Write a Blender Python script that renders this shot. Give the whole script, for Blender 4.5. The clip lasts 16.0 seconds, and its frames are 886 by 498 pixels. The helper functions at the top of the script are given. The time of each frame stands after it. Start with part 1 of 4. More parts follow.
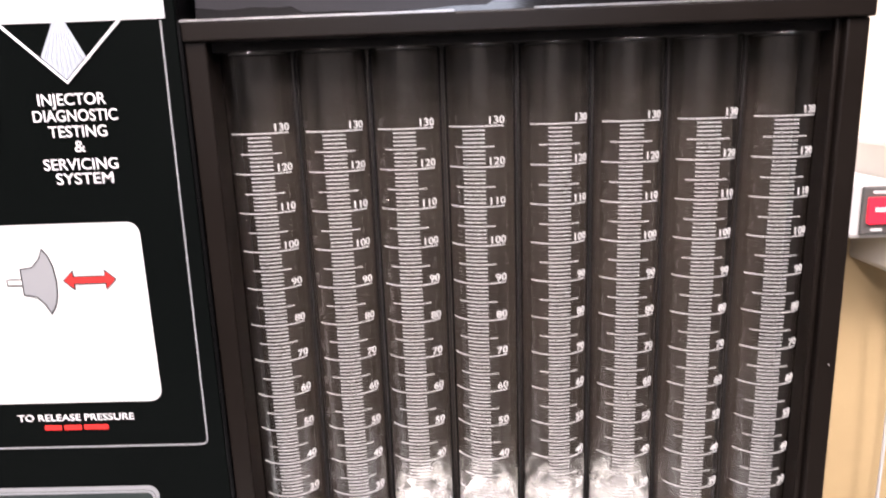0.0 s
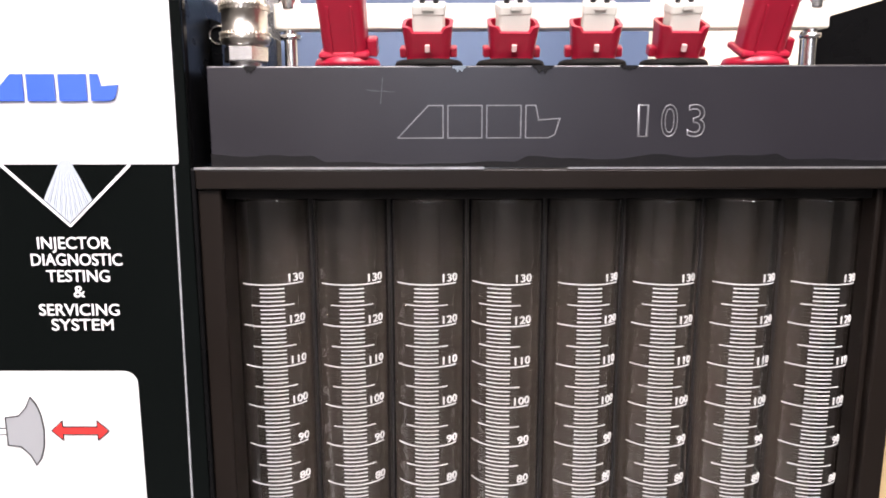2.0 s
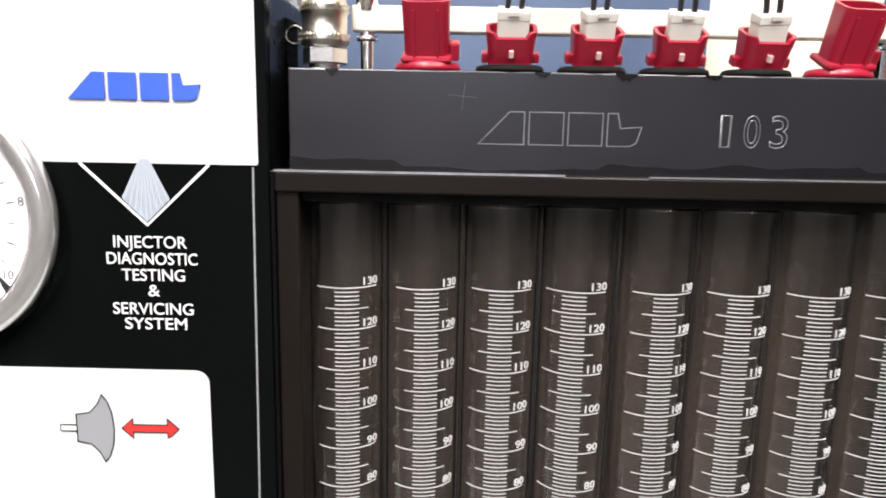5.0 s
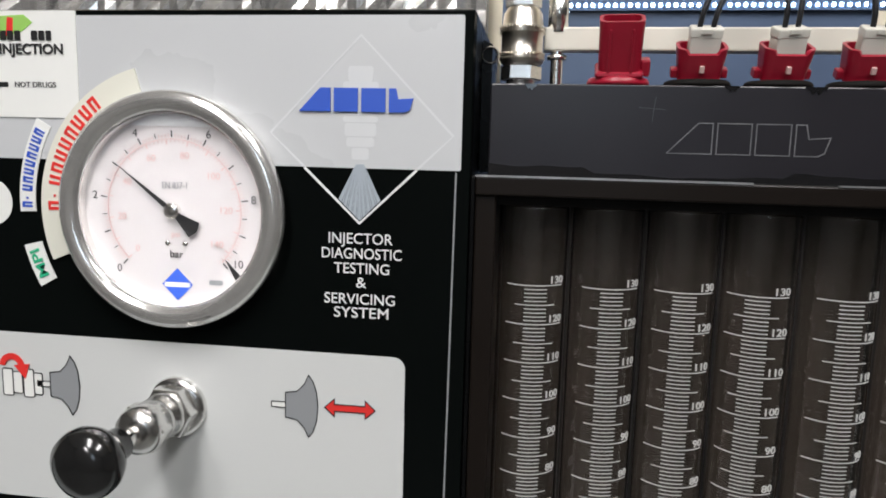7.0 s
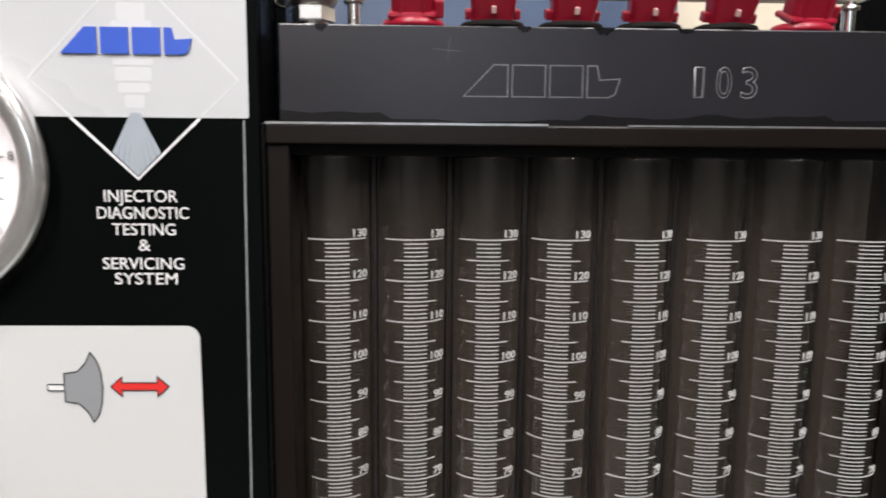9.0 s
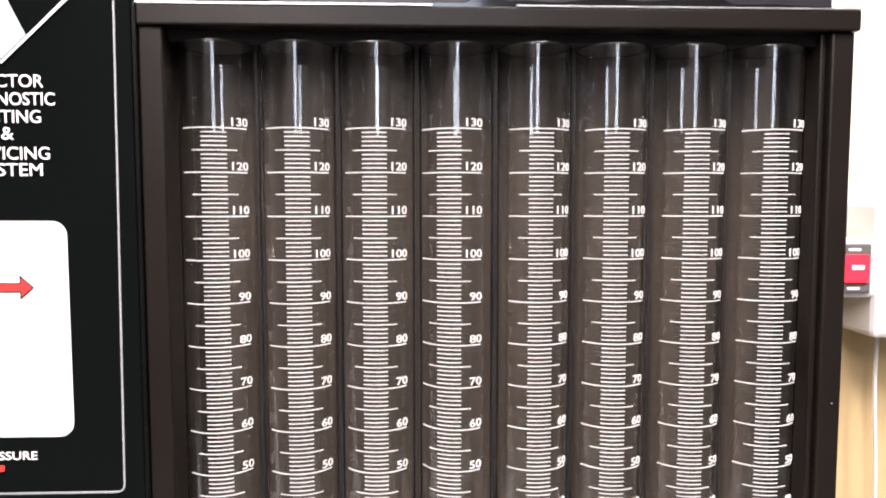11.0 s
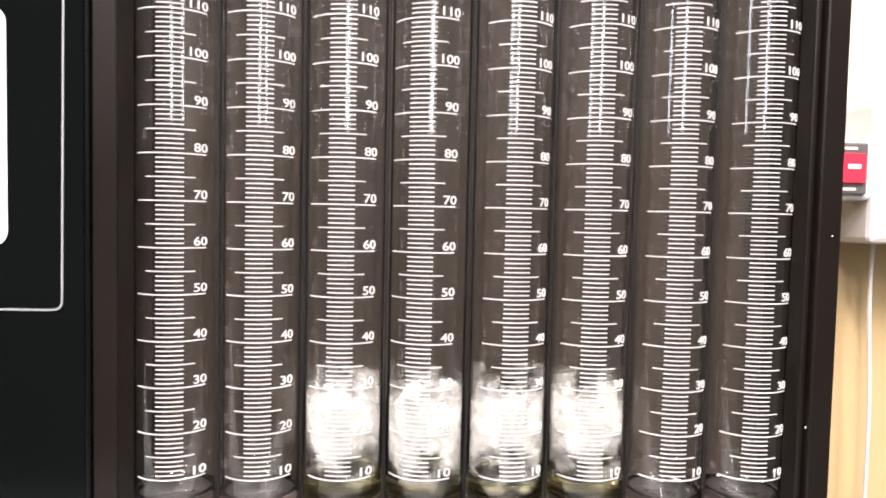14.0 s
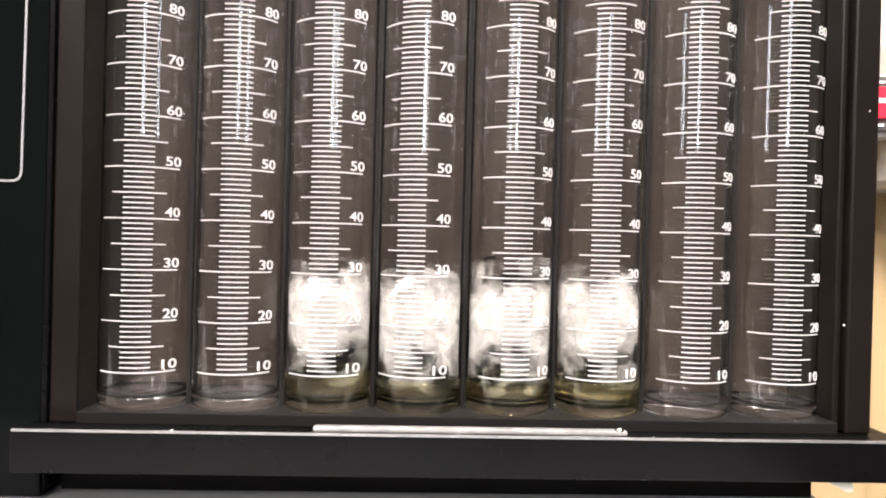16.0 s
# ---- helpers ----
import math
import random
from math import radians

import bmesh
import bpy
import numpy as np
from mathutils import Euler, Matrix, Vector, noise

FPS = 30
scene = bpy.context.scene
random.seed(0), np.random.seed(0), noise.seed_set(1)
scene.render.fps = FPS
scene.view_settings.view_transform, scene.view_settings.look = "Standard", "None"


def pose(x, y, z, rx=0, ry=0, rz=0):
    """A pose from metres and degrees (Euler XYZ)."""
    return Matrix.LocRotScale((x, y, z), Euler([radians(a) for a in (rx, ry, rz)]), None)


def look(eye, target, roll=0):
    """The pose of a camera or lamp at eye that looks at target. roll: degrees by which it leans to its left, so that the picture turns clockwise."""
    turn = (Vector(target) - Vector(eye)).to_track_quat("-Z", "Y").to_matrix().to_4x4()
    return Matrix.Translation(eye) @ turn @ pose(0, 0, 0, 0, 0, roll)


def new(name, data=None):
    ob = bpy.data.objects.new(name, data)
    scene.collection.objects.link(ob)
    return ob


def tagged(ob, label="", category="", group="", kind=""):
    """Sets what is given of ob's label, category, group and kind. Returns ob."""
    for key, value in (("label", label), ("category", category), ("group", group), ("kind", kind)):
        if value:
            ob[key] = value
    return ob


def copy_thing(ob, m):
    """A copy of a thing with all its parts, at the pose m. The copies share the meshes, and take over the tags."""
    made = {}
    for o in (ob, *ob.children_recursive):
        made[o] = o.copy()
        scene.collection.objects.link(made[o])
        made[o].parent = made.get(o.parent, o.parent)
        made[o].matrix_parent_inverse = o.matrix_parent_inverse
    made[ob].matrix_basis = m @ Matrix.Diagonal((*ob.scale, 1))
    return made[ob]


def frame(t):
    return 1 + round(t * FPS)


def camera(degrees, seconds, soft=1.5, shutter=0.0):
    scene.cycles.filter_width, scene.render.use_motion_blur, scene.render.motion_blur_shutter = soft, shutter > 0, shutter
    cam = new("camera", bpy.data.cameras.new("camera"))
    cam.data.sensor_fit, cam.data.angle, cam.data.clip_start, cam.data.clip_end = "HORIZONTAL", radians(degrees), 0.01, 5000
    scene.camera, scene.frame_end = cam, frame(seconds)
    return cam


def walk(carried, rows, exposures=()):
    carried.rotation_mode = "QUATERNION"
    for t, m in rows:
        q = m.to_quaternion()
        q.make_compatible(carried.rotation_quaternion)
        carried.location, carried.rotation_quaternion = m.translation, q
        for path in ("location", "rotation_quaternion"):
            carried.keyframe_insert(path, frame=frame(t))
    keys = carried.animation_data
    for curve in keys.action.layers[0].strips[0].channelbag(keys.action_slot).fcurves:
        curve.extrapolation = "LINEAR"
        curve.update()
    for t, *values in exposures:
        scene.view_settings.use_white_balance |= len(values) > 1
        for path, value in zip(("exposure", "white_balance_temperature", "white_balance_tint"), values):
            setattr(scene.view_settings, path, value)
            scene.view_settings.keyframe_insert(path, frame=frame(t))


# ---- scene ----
cam = camera(66.0, 16.0, 1.8, 0.35)
PATH = [
    (0, (0.1180, -0.2899, 1.3375), (0.0634, 1.6585, 0.8891), -2.07),
    (0.5, (0.1107, -0.2828, 1.3535), (0.0330, 1.6824, 0.9904), -1.09),
    (1, (0.1125, -0.2710, 1.3714), (0.0689, 1.7041, 1.0595), -1.07),
    (1.5, (0.1097, -0.2683, 1.3811), (0.0849, 1.7107, 1.0928), -0.96),
    (2, (0.1039, -0.2653, 1.3811), (0.0907, 1.7081, 1.0562), -0.11),
    (2.5, (0.1019, -0.2581, 1.3794), (0.1168, 1.7212, 1.0932), 0.28),
    (3, (0.1039, -0.2672, 1.3783), (0.1103, 1.7123, 1.0928), 0.32),
    (3.2, (0.0977, -0.2695, 1.3768), (0.1408, 1.7109, 1.1004), 0.34),
    (5.3, (0.0674, -0.2634, 1.3876), (0.0178, 1.7034, 1.0285), 1.52),
    (5.5, (0.0607, -0.2721, 1.3802), (-0.0671, 1.7015, 1.0827), 1.45),
    (6, (0.0419, -0.2821, 1.3763), (-0.2046, 1.6843, 1.1075), 1.74),
    (6.5, (0.0335, -0.2883, 1.3757), (-0.2283, 1.6760, 1.1056), 1.39),
    (7, (0.0332, -0.2903, 1.3773), (-0.2373, 1.6726, 1.1052), 1.51),
    (7.5, (0.0334, -0.2896, 1.3757), (-0.2257, 1.6745, 1.1012), 1.51),
    (8, (0.0406, -0.2892, 1.3704), (-0.1808, 1.6812, 1.1091), 0.87),
    (8.5, (0.0563, -0.2822, 1.3591), (-0.0241, 1.6997, 1.1028), 0.33),
    (9, (0.0687, -0.2749, 1.3561), (0.1265, 1.7066, 1.0908), 0.47),
    (9.2, (0.0786, -0.2744, 1.3549), (0.1670, 1.7064, 1.0930), 0.74),
    (11.3, (0.1119, -0.2644, 1.2852), (0.1870, 1.7297, 1.1523), -0.05),
    (11.5, (0.1116, -0.2626, 1.2802), (0.1924, 1.7309, 1.1415), 0.23),
    (12, (0.1148, -0.2616, 1.2667), (0.1867, 1.7333, 1.1436), -0.30),
    (12.5, (0.1161, -0.2601, 1.2540), (0.1773, 1.7349, 1.1280), -0.12),
    (13, (0.1179, -0.2602, 1.2415), (0.1563, 1.7377, 1.1581), 0.27),
    (13.5, (0.1181, -0.2565, 1.2275), (0.1829, 1.7365, 1.0744), 0.01),
    (14, (0.1192, -0.2510, 1.2171), (0.2273, 1.7437, 1.1190), 1.23),
    (14.5, (0.1217, -0.2500, 1.2039), (0.1756, 1.7485, 1.1485), 1.06),
    (15, (0.1231, -0.2436, 1.1929), (0.1899, 1.7546, 1.1438), 1.22),
    (15.5, (0.1263, -0.2364, 1.1832), (0.1979, 1.7606, 1.1001), 0.84),
    (16, (0.1264, -0.2293, 1.1626), (0.2027, 1.7692, 1.1520), 1.44),
]
EXPOSURES = [(0, 0.95, 6750, 26), (1.5, 0.93, 6600, 21), (3.0, 0.93, 6600, 21), (5.4, 0.42, 6500, 14), (6.0, 0.0, 6450, 12), (7.0, -0.42, 6400, 11), (8.2, -0.45, 6400, 11), (9.0, -0.02, 6550, 14), (11.3, 1.32, 6700, 20), (12.5, 1.36, 6700, 20), (16.0, 1.2, 6850, 20)]
walk(cam, [(t, look(eye, target, roll)) for t, eye, target, roll in PATH], EXPOSURES)

# ---------------------------------------------------------------- light
world = bpy.data.worlds.new("world")
scene.world = world
world.use_nodes = True
sky = world.node_tree.nodes.new("ShaderNodeTexSky")
sky.sky_type, sky.sun_disc, sky.sun_elevation = "NISHITA", False, radians(35)
world.node_tree.links.new(sky.outputs[0], world.node_tree.nodes["Background"].inputs[0])
world.node_tree.nodes["Background"].inputs[1].default_value = 0.1


def area(name, eye, target, sx, sy, watts, colour):
    data = bpy.data.lights.new(name, "AREA")
    data.shape, data.size, data.size_y, data.energy, data.color = "RECTANGLE", sx, sy, watts, colour
    ob = new(name, data)
    ob.matrix_world = look(eye, target)
    return ob


area("ceiling_lamp_light", (-0.20, -0.95, 2.50), (-0.20, -0.95, 0), 0.24, 1.0, 25, (1.0, 0.98, 0.96))
area("ceiling_lamp_light", (0.60, -0.95, 2.50), (0.60, -0.95, 0), 0.24, 1.0, 25, (1.0, 0.98, 0.96))
area("ceiling_lamp_light", (-0.6, -2.3, 2.50), (-0.6, -2.3, 0), 0.24, 1.0, 34, (1.0, 0.98, 0.96))
area("window_daylight", (0.18, -2.93, 1.92), (0.18, 0, 1.92), 0.44, 0.62, 3.2, (0.70, 0.86, 1.0))


# ---------------------------------------------------------------- materials
def mat(name, colour, rough=0.5, metal=0.0, vary=0.12, scale=30.0, bump=0.05, fine=400.0, coat=0.0, spec=0.5, emit=None, power=0.0):
    m = bpy.data.materials.new(name)
    m.use_nodes = True
    nt, b = m.node_tree, m.node_tree.nodes["Principled BSDF"]
    tc = nt.nodes.new("ShaderNodeTexCoord")
    big, small = nt.nodes.new("ShaderNodeTexNoise"), nt.nodes.new("ShaderNodeTexNoise")
    big.inputs["Scale"].default_value, small.inputs["Scale"].default_value = scale, fine
    big.inputs["Detail"].default_value, small.inputs["Detail"].default_value = 5, 3
    mix = nt.nodes.new("ShaderNodeMix")
    mix.data_type = "RGBA"
    mix.inputs["A"].default_value = (*[c * (1 - vary) for c in colour], 1)
    mix.inputs["B"].default_value = (*[min(1, c * (1 + vary)) for c in colour], 1)
    for n in (big, small):
        nt.links.new(tc.outputs["Object"], n.inputs["Vector"])
    nt.links.new(big.outputs[0], mix.inputs["Factor"])
    nt.links.new(mix.outputs["Result"], b.inputs["Base Color"])
    rr = nt.nodes.new("ShaderNodeMapRange")
    rr.inputs["To Min"].default_value, rr.inputs["To Max"].default_value = max(0.02, rough * 0.8), min(1, rough * 1.2)
    nt.links.new(big.outputs[0], rr.inputs["Value"])
    nt.links.new(rr.outputs[0], b.inputs["Roughness"])
    bp = nt.nodes.new("ShaderNodeBump")
    bp.inputs["Strength"].default_value, bp.inputs["Distance"].default_value = bump, 0.0004
    nt.links.new(small.outputs[0], bp.inputs["Height"])
    nt.links.new(bp.outputs[0], b.inputs["Normal"])
    b.inputs["Metallic"].default_value = metal
    b.inputs["Coat Weight"].default_value = coat
    b.inputs["Coat Roughness"].default_value = 0.08
    b.inputs["Specular IOR Level"].default_value = spec
    if emit:
        b.inputs["Emission Color"].default_value = (*emit, 1)
        b.inputs["Emission Strength"].default_value = power
    return m


def glass(name, colour=(1, 1, 1), rough=0.0, ior=1.47):
    m = bpy.data.materials.new(name)
    m.use_nodes = True
    b = m.node_tree.nodes["Principled BSDF"]
    b.inputs["Base Color"].default_value = (*colour, 1)
    b.inputs["Transmission Weight"].default_value, b.inputs["Roughness"].default_value, b.inputs["IOR"].default_value = 1, rough, ior
    return m


GREY_PRINT = mat("grey_print", (0.56, 0.57, 0.58), 0.28, vary=0.03, scale=12, bump=0.03, coat=0.3)
BLACK_PRINT = mat("black_print", (0.0028, 0.0037, 0.0035), 0.16, vary=0.3, scale=9, bump=0.03, spec=0.06)
DARK_FILL = mat("dark_green_grey_print", (0.027, 0.038, 0.036), 0.25, vary=0.1, bump=0.03, spec=0.2)
BOX_PRINT = mat("pale_grey_print", (0.62, 0.63, 0.62), 0.2, vary=0.03, scale=8, bump=0.02, coat=0.4)
TUBE_INK = mat("white_fired_enamel", (0.43, 0.43, 0.42), 0.5, vary=0.04)
WHITE_INK = mat("white_ink", (0.8, 0.8, 0.8), 0.45, vary=0.03)
FAINT_INK = mat("faint_pale_ink", (0.635, 0.645, 0.655), 0.3, vary=0.03)
PALE_INK = mat("pale_ink", (0.66, 0.67, 0.68), 0.4, vary=0.03)
BLUE_INK = mat("blue_ink", (0.035, 0.10, 0.52), 0.4, vary=0.06)
SPRAY_INK = mat("spray_ink", (0.42, 0.47, 0.52), 0.4, vary=0.1)
RED_INK = mat("red_ink", (0.72, 0.035, 0.03), 0.4, vary=0.06)
FADED_RED = mat("faded_red_ink", (0.60, 0.40, 0.38), 0.4, vary=0.06)
GREEN_INK = mat("green_ink", (0.03, 0.42, 0.22), 0.4, vary=0.06)
LEAF_INK = mat("lime_ink", (0.30, 0.55, 0.12), 0.4, vary=0.1)
ICON_DARK = mat("dark_grey_ink", (0.07, 0.07, 0.07), 0.4)
ICON_GREY = mat("icon_grey_ink", (0.27, 0.28, 0.29), 0.35, vary=0.04)
BLACK_INK = mat("black_ink", (0.015, 0.015, 0.016), 0.4, vary=0.1)
PAPER = mat("white_sticker_paper", (0.80, 0.80, 0.77), 0.5, vary=0.03)
CREAM_PAPER = mat("cream_sticker_paper", (0.72, 0.71, 0.62), 0.5, vary=0.03)
DIAL = mat("white_dial_enamel", (0.56, 0.535, 0.535), 0.4, vary=0.03)
STEEL = mat("polished_steel", (0.84, 0.82, 0.79), 0.17, 1.0, vary=0.08, bump=0.03)
BEZEL = mat("satin_steel_bezel", (0.84, 0.825, 0.80), 0.20, 0.82, vary=0.10, bump=0.04)
CHROME = mat("nickel_plated_steel", (0.78, 0.77, 0.75), 0.25, 1.0, vary=0.12, bump=0.06)
BRASSY = mat("worn_nickel_plating", (0.72, 0.67, 0.59), 0.30, 1.0, vary=0.2, scale=120, bump=0.08)
KNOB = mat("black_bakelite", (0.010, 0.010, 0.010), 0.16, vary=0.2, coat=0.4)
CASE = mat("black_painted_steel", (0.0028, 0.0028, 0.0030), 0.28, vary=0.25, scale=40, bump=0.1, spec=0.16)
FRAME_MAT = mat("brown_black_painted_steel", (0.0082, 0.0060, 0.0048), 0.33, vary=0.2, scale=25, bump=0.12, fine=900, spec=0.22)
RAIL_MAT = mat("anodised_grey_black_aluminium", (0.0140, 0.0130, 0.0165), 0.32, vary=0.12, scale=35, bump=0.08, fine=1200)
WET = mat("wet_black_oil_film", (0.008, 0.008, 0.009), 0.08, vary=0.2, bump=0.02, coat=0.6)
ENGRAVE = mat("scratched_bare_aluminium", (0.20, 0.20, 0.21), 0.4, 0.5, vary=0.4, scale=160)
EDGE = mat("patchy_bright_edge", (0.55, 0.55, 0.56), 0.3, 0.8, vary=0.35, scale=160, bump=0.1)
BACK = mat("dark_brown_grey_backboard", (0.0170, 0.0120, 0.0086), 0.6, vary=0.14, scale=20, bump=0.08, spec=0.12)
# black rubber, also used where parts stand in for dark gaps
SLOT = mat("matt_black_rubber_and_shade", (0.006, 0.005, 0.0045), 0.7, vary=0.2, spec=0.15)
RED_PLASTIC = mat("red_plastic", (0.31, 0.008, 0.026), 0.33, vary=0.12, scale=70, bump=0.06)
PLUG_MAT = mat("ivory_nylon", (0.62, 0.60, 0.54), 0.45, vary=0.08, scale=90, bump=0.08)
BAR_MAT = mat("cream_plastic_bar", (0.66, 0.63, 0.55), 0.4, vary=0.08, scale=40, bump=0.08)
WIRE_MAT = mat("black_wire_sleeve", (0.012, 0.012, 0.014), 0.35, vary=0.1)
BLUE_HAZE = mat("dusty_blue_acrylic", (0.085, 0.120, 0.195), 0.3, vary=0.25, scale=14)
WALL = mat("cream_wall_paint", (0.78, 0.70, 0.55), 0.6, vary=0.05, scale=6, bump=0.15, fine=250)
BOARD = mat("tan_wood_board", (0.52, 0.38, 0.20), 0.5, vary=0.18, scale=14, bump=0.15)
BENCH = mat("grey_bench_laminate", (0.36, 0.38, 0.38), 0.35, vary=0.1, scale=20)
CONCRETE = mat("grey_floor_paint", (0.12, 0.12, 0.115), 0.6, vary=0.2, scale=5)
# unseen ceiling stays white, so that the metal parts reflect something bright
CEIL = mat("white_ceiling_paint", (0.62, 0.61, 0.59), 0.8, vary=0.05, scale=4)
# dark grey of the unseen walls, so that glass and black paint reflect little
DARKENED_GREY = mat("darkened_grey", (0.10, 0.096, 0.092), 0.8, vary=0.05, scale=4)
SWITCH_RED = mat("red_rocker_plastic", (0.7, 0.015, 0.03), 0.25, vary=0.1, emit=(1.0, 0.05, 0.08), power=0.5)
GREY_PLASTIC = mat("light_grey_plastic", (0.58, 0.57, 0.55), 0.45, vary=0.06)
DARK_PLASTIC = mat("dark_grey_plastic", (0.10, 0.095, 0.09), 0.45, vary=0.1)
TUBE_GLASS = glass("clear_borosilicate_glass")
DIAL_GLASS = glass("dial_window_glass", ior=1.3)
FLUID = glass("pale_yellow_test_fluid", (0.94, 0.86, 0.48), 0.02, 1.42)
STRIP_MAT = mat("glossy_smeared_film", (0.26, 0.26, 0.25), 0.16, vary=0.6, scale=160, bump=0.3, fine=500, coat=0.5)
LED_MAT = mat("led_die", (0.8, 0.9, 1.0), 0.4, emit=(0.50, 0.76, 1.0), power=22.0)
LAMP_MAT = mat("lamp_diffuser", (0.9, 0.9, 0.9), 0.5, emit=(1.0, 0.96, 0.90), power=4.0)
SKYLIGHT = mat("daylight_backdrop", (0.8, 0.85, 0.9), 0.9, emit=(0.85, 0.92, 1.0), power=0.7)


def foam_material(name, colour, scale, ramp_stops, low, high, most):
    """White froth, torn open by noise and thinning out upwards and downwards."""
    m = mat(name, colour, 0.7, vary=0.08, scale=260, bump=0.5, fine=900)
    nt, b = m.node_tree, m.node_tree.nodes["Principled BSDF"]
    tc = nt.nodes.new("ShaderNodeTexCoord")
    sep = nt.nodes.new("ShaderNodeSeparateXYZ")
    nt.links.new(tc.outputs["Object"], sep.inputs[0])
    wide = nt.nodes.new("ShaderNodeTexNoise")
    wide.inputs["Scale"].default_value, wide.inputs["Detail"].default_value, wide.inputs["Roughness"].default_value = scale, 6, 0.65
    wide.inputs["Distortion"].default_value = 0.6
    where = nt.nodes.new("ShaderNodeObjectInfo")
    shift = nt.nodes.new("ShaderNodeVectorMath")
    shift.operation = "ADD"
    nt.links.new(tc.outputs["Object"], shift.inputs[0])
    nt.links.new(where.outputs["Random"], shift.inputs[1])
    nt.links.new(shift.outputs[0], wide.inputs["Vector"])
    strong = nt.nodes.new("ShaderNodeMapRange")
    strong.inputs["From Min"].default_value, strong.inputs["From Max"].default_value = 0.25, 0.75
    nt.links.new(wide.outputs[0], strong.inputs["Value"])
    height = nt.nodes.new("ShaderNodeMapRange")
    height.inputs["From Max"].default_value = 0.045
    nt.links.new(sep.outputs["Z"], height.inputs["Value"])
    ramp = nt.nodes.new("ShaderNodeValToRGB")
    e = ramp.color_ramp.elements
    e[0].position, e[0].color = ramp_stops[0][0], (*[ramp_stops[0][1]] * 3, 1)
    e[1].position, e[1].color = ramp_stops[-1][0], (*[ramp_stops[-1][1]] * 3, 1)
    for pos, val in ramp_stops[1:-1]:
        e.new(pos).color = (val, val, val, 1)
    drift = nt.nodes.new("ShaderNodeTexNoise")
    drift.inputs["Scale"].default_value, drift.inputs["Detail"].default_value = 85, 2
    nt.links.new(shift.outputs[0], drift.inputs["Vector"])
    sway = nt.nodes.new("ShaderNodeMath")
    sway.operation = "MULTIPLY_ADD"
    sway.inputs[1].default_value, sway.inputs[2].default_value = 0.75, -0.375
    nt.links.new(drift.outputs[0], sway.inputs[0])
    level = nt.nodes.new("ShaderNodeMath")
    level.operation = "ADD"
    nt.links.new(height.outputs[0], level.inputs[0])
    nt.links.new(sway.outputs[0], level.inputs[1])
    nt.links.new(level.outputs[0], ramp.inputs[0])
    add = nt.nodes.new("ShaderNodeMath")
    add.operation = "ADD"
    nt.links.new(ramp.outputs[0], add.inputs[0])
    nt.links.new(strong.outputs[0], add.inputs[1])
    thin = nt.nodes.new("ShaderNodeMapRange")
    thin.inputs["From Min"].default_value, thin.inputs["From Max"].default_value = low, high
    thin.inputs["To Max"].default_value = most
    nt.links.new(add.outputs[0], thin.inputs["Value"])
    nt.links.new(thin.outputs[0], b.inputs["Alpha"])
    return m


FOAM = foam_material("white_fuel_foam", (0.38, 0.375, 0.345), 100, ((0.0, 0.0), (0.20, 0.12), (0.40, 0.62), (0.60, 0.74), (0.73, 0.38), (0.86, 0.0), (1.0, 0.0)), 0.56, 1.45, 0.86)
FOAM_CORE = foam_material("dense_white_fuel_foam", (0.42, 0.41, 0.38), 62, ((0.0, 0.0), (0.24, 0.05), (0.40, 0.70), (0.54, 1.0), (0.66, 0.62), (0.78, 0.05), (1.0, 0.0)), 0.70, 1.30, 0.97)


# ---------------------------------------------------------------- mesh helpers
def smooth(me, on=True):
    for p in me.polygons:
        p.use_smooth = on


def link(name, bm, material, parent=None, label="", soft=False, m=None):
    me = bpy.data.meshes.new(name)
    bm.to_mesh(me)
    bm.free()
    me.materials.append(material)
    smooth(me, soft)
    ob = new(name, me)
    if parent is not None:
        ob.parent = parent
    if m is not None:
        ob.matrix_basis = m
    if label:
        tagged(ob, label)
    return ob


def part(name, bm, material, parent, label="", soft=False, m=None):
    return link(name, bm, material, parent, label, soft, m)


def thing(name, label, category, x=0.0, y=0.0, z=0.0, group="", rz=0.0, kind=""):
    ob = new(name)
    ob.empty_display_size = 0.01
    ob.matrix_basis = pose(x, y, z, 0, 0, rz)
    return tagged(ob, label, category, group, kind)


def box(x0, x1, y0, y1, z0, z1, bevel=0.0, seg=2, bm=None):
    bm = bm or bmesh.new()
    made = bmesh.ops.create_cube(bm, size=1, matrix=Matrix.LocRotScale(((x0 + x1) / 2, (y0 + y1) / 2, (z0 + z1) / 2), None, (abs(x1 - x0), abs(y1 - y0), abs(z1 - z0))))
    if bevel:
        edges = {e for v in made["verts"] for e in v.link_edges}
        bmesh.ops.bevel(bm, geom=list(edges), offset=bevel, segments=seg, affect="EDGES", profile=0.5)
    return bm


def plate(points, y0, y1, bm=None):
    """A prism over a polygon of the x-z plane, from y0 (front) to y1."""
    bm = bm or bmesh.new()
    f = [bm.verts.new((x, y0, z)) for x, z in points]
    b = [bm.verts.new((x, y1, z)) for x, z in points]
    bm.faces.new(f)
    bm.faces.new(b[::-1])
    n = len(points)
    for i in range(n):
        bm.faces.new((f[i], b[i], b[(i + 1) % n], f[(i + 1) % n]))
    bmesh.ops.recalc_face_normals(bm, faces=bm.faces)
    return bm


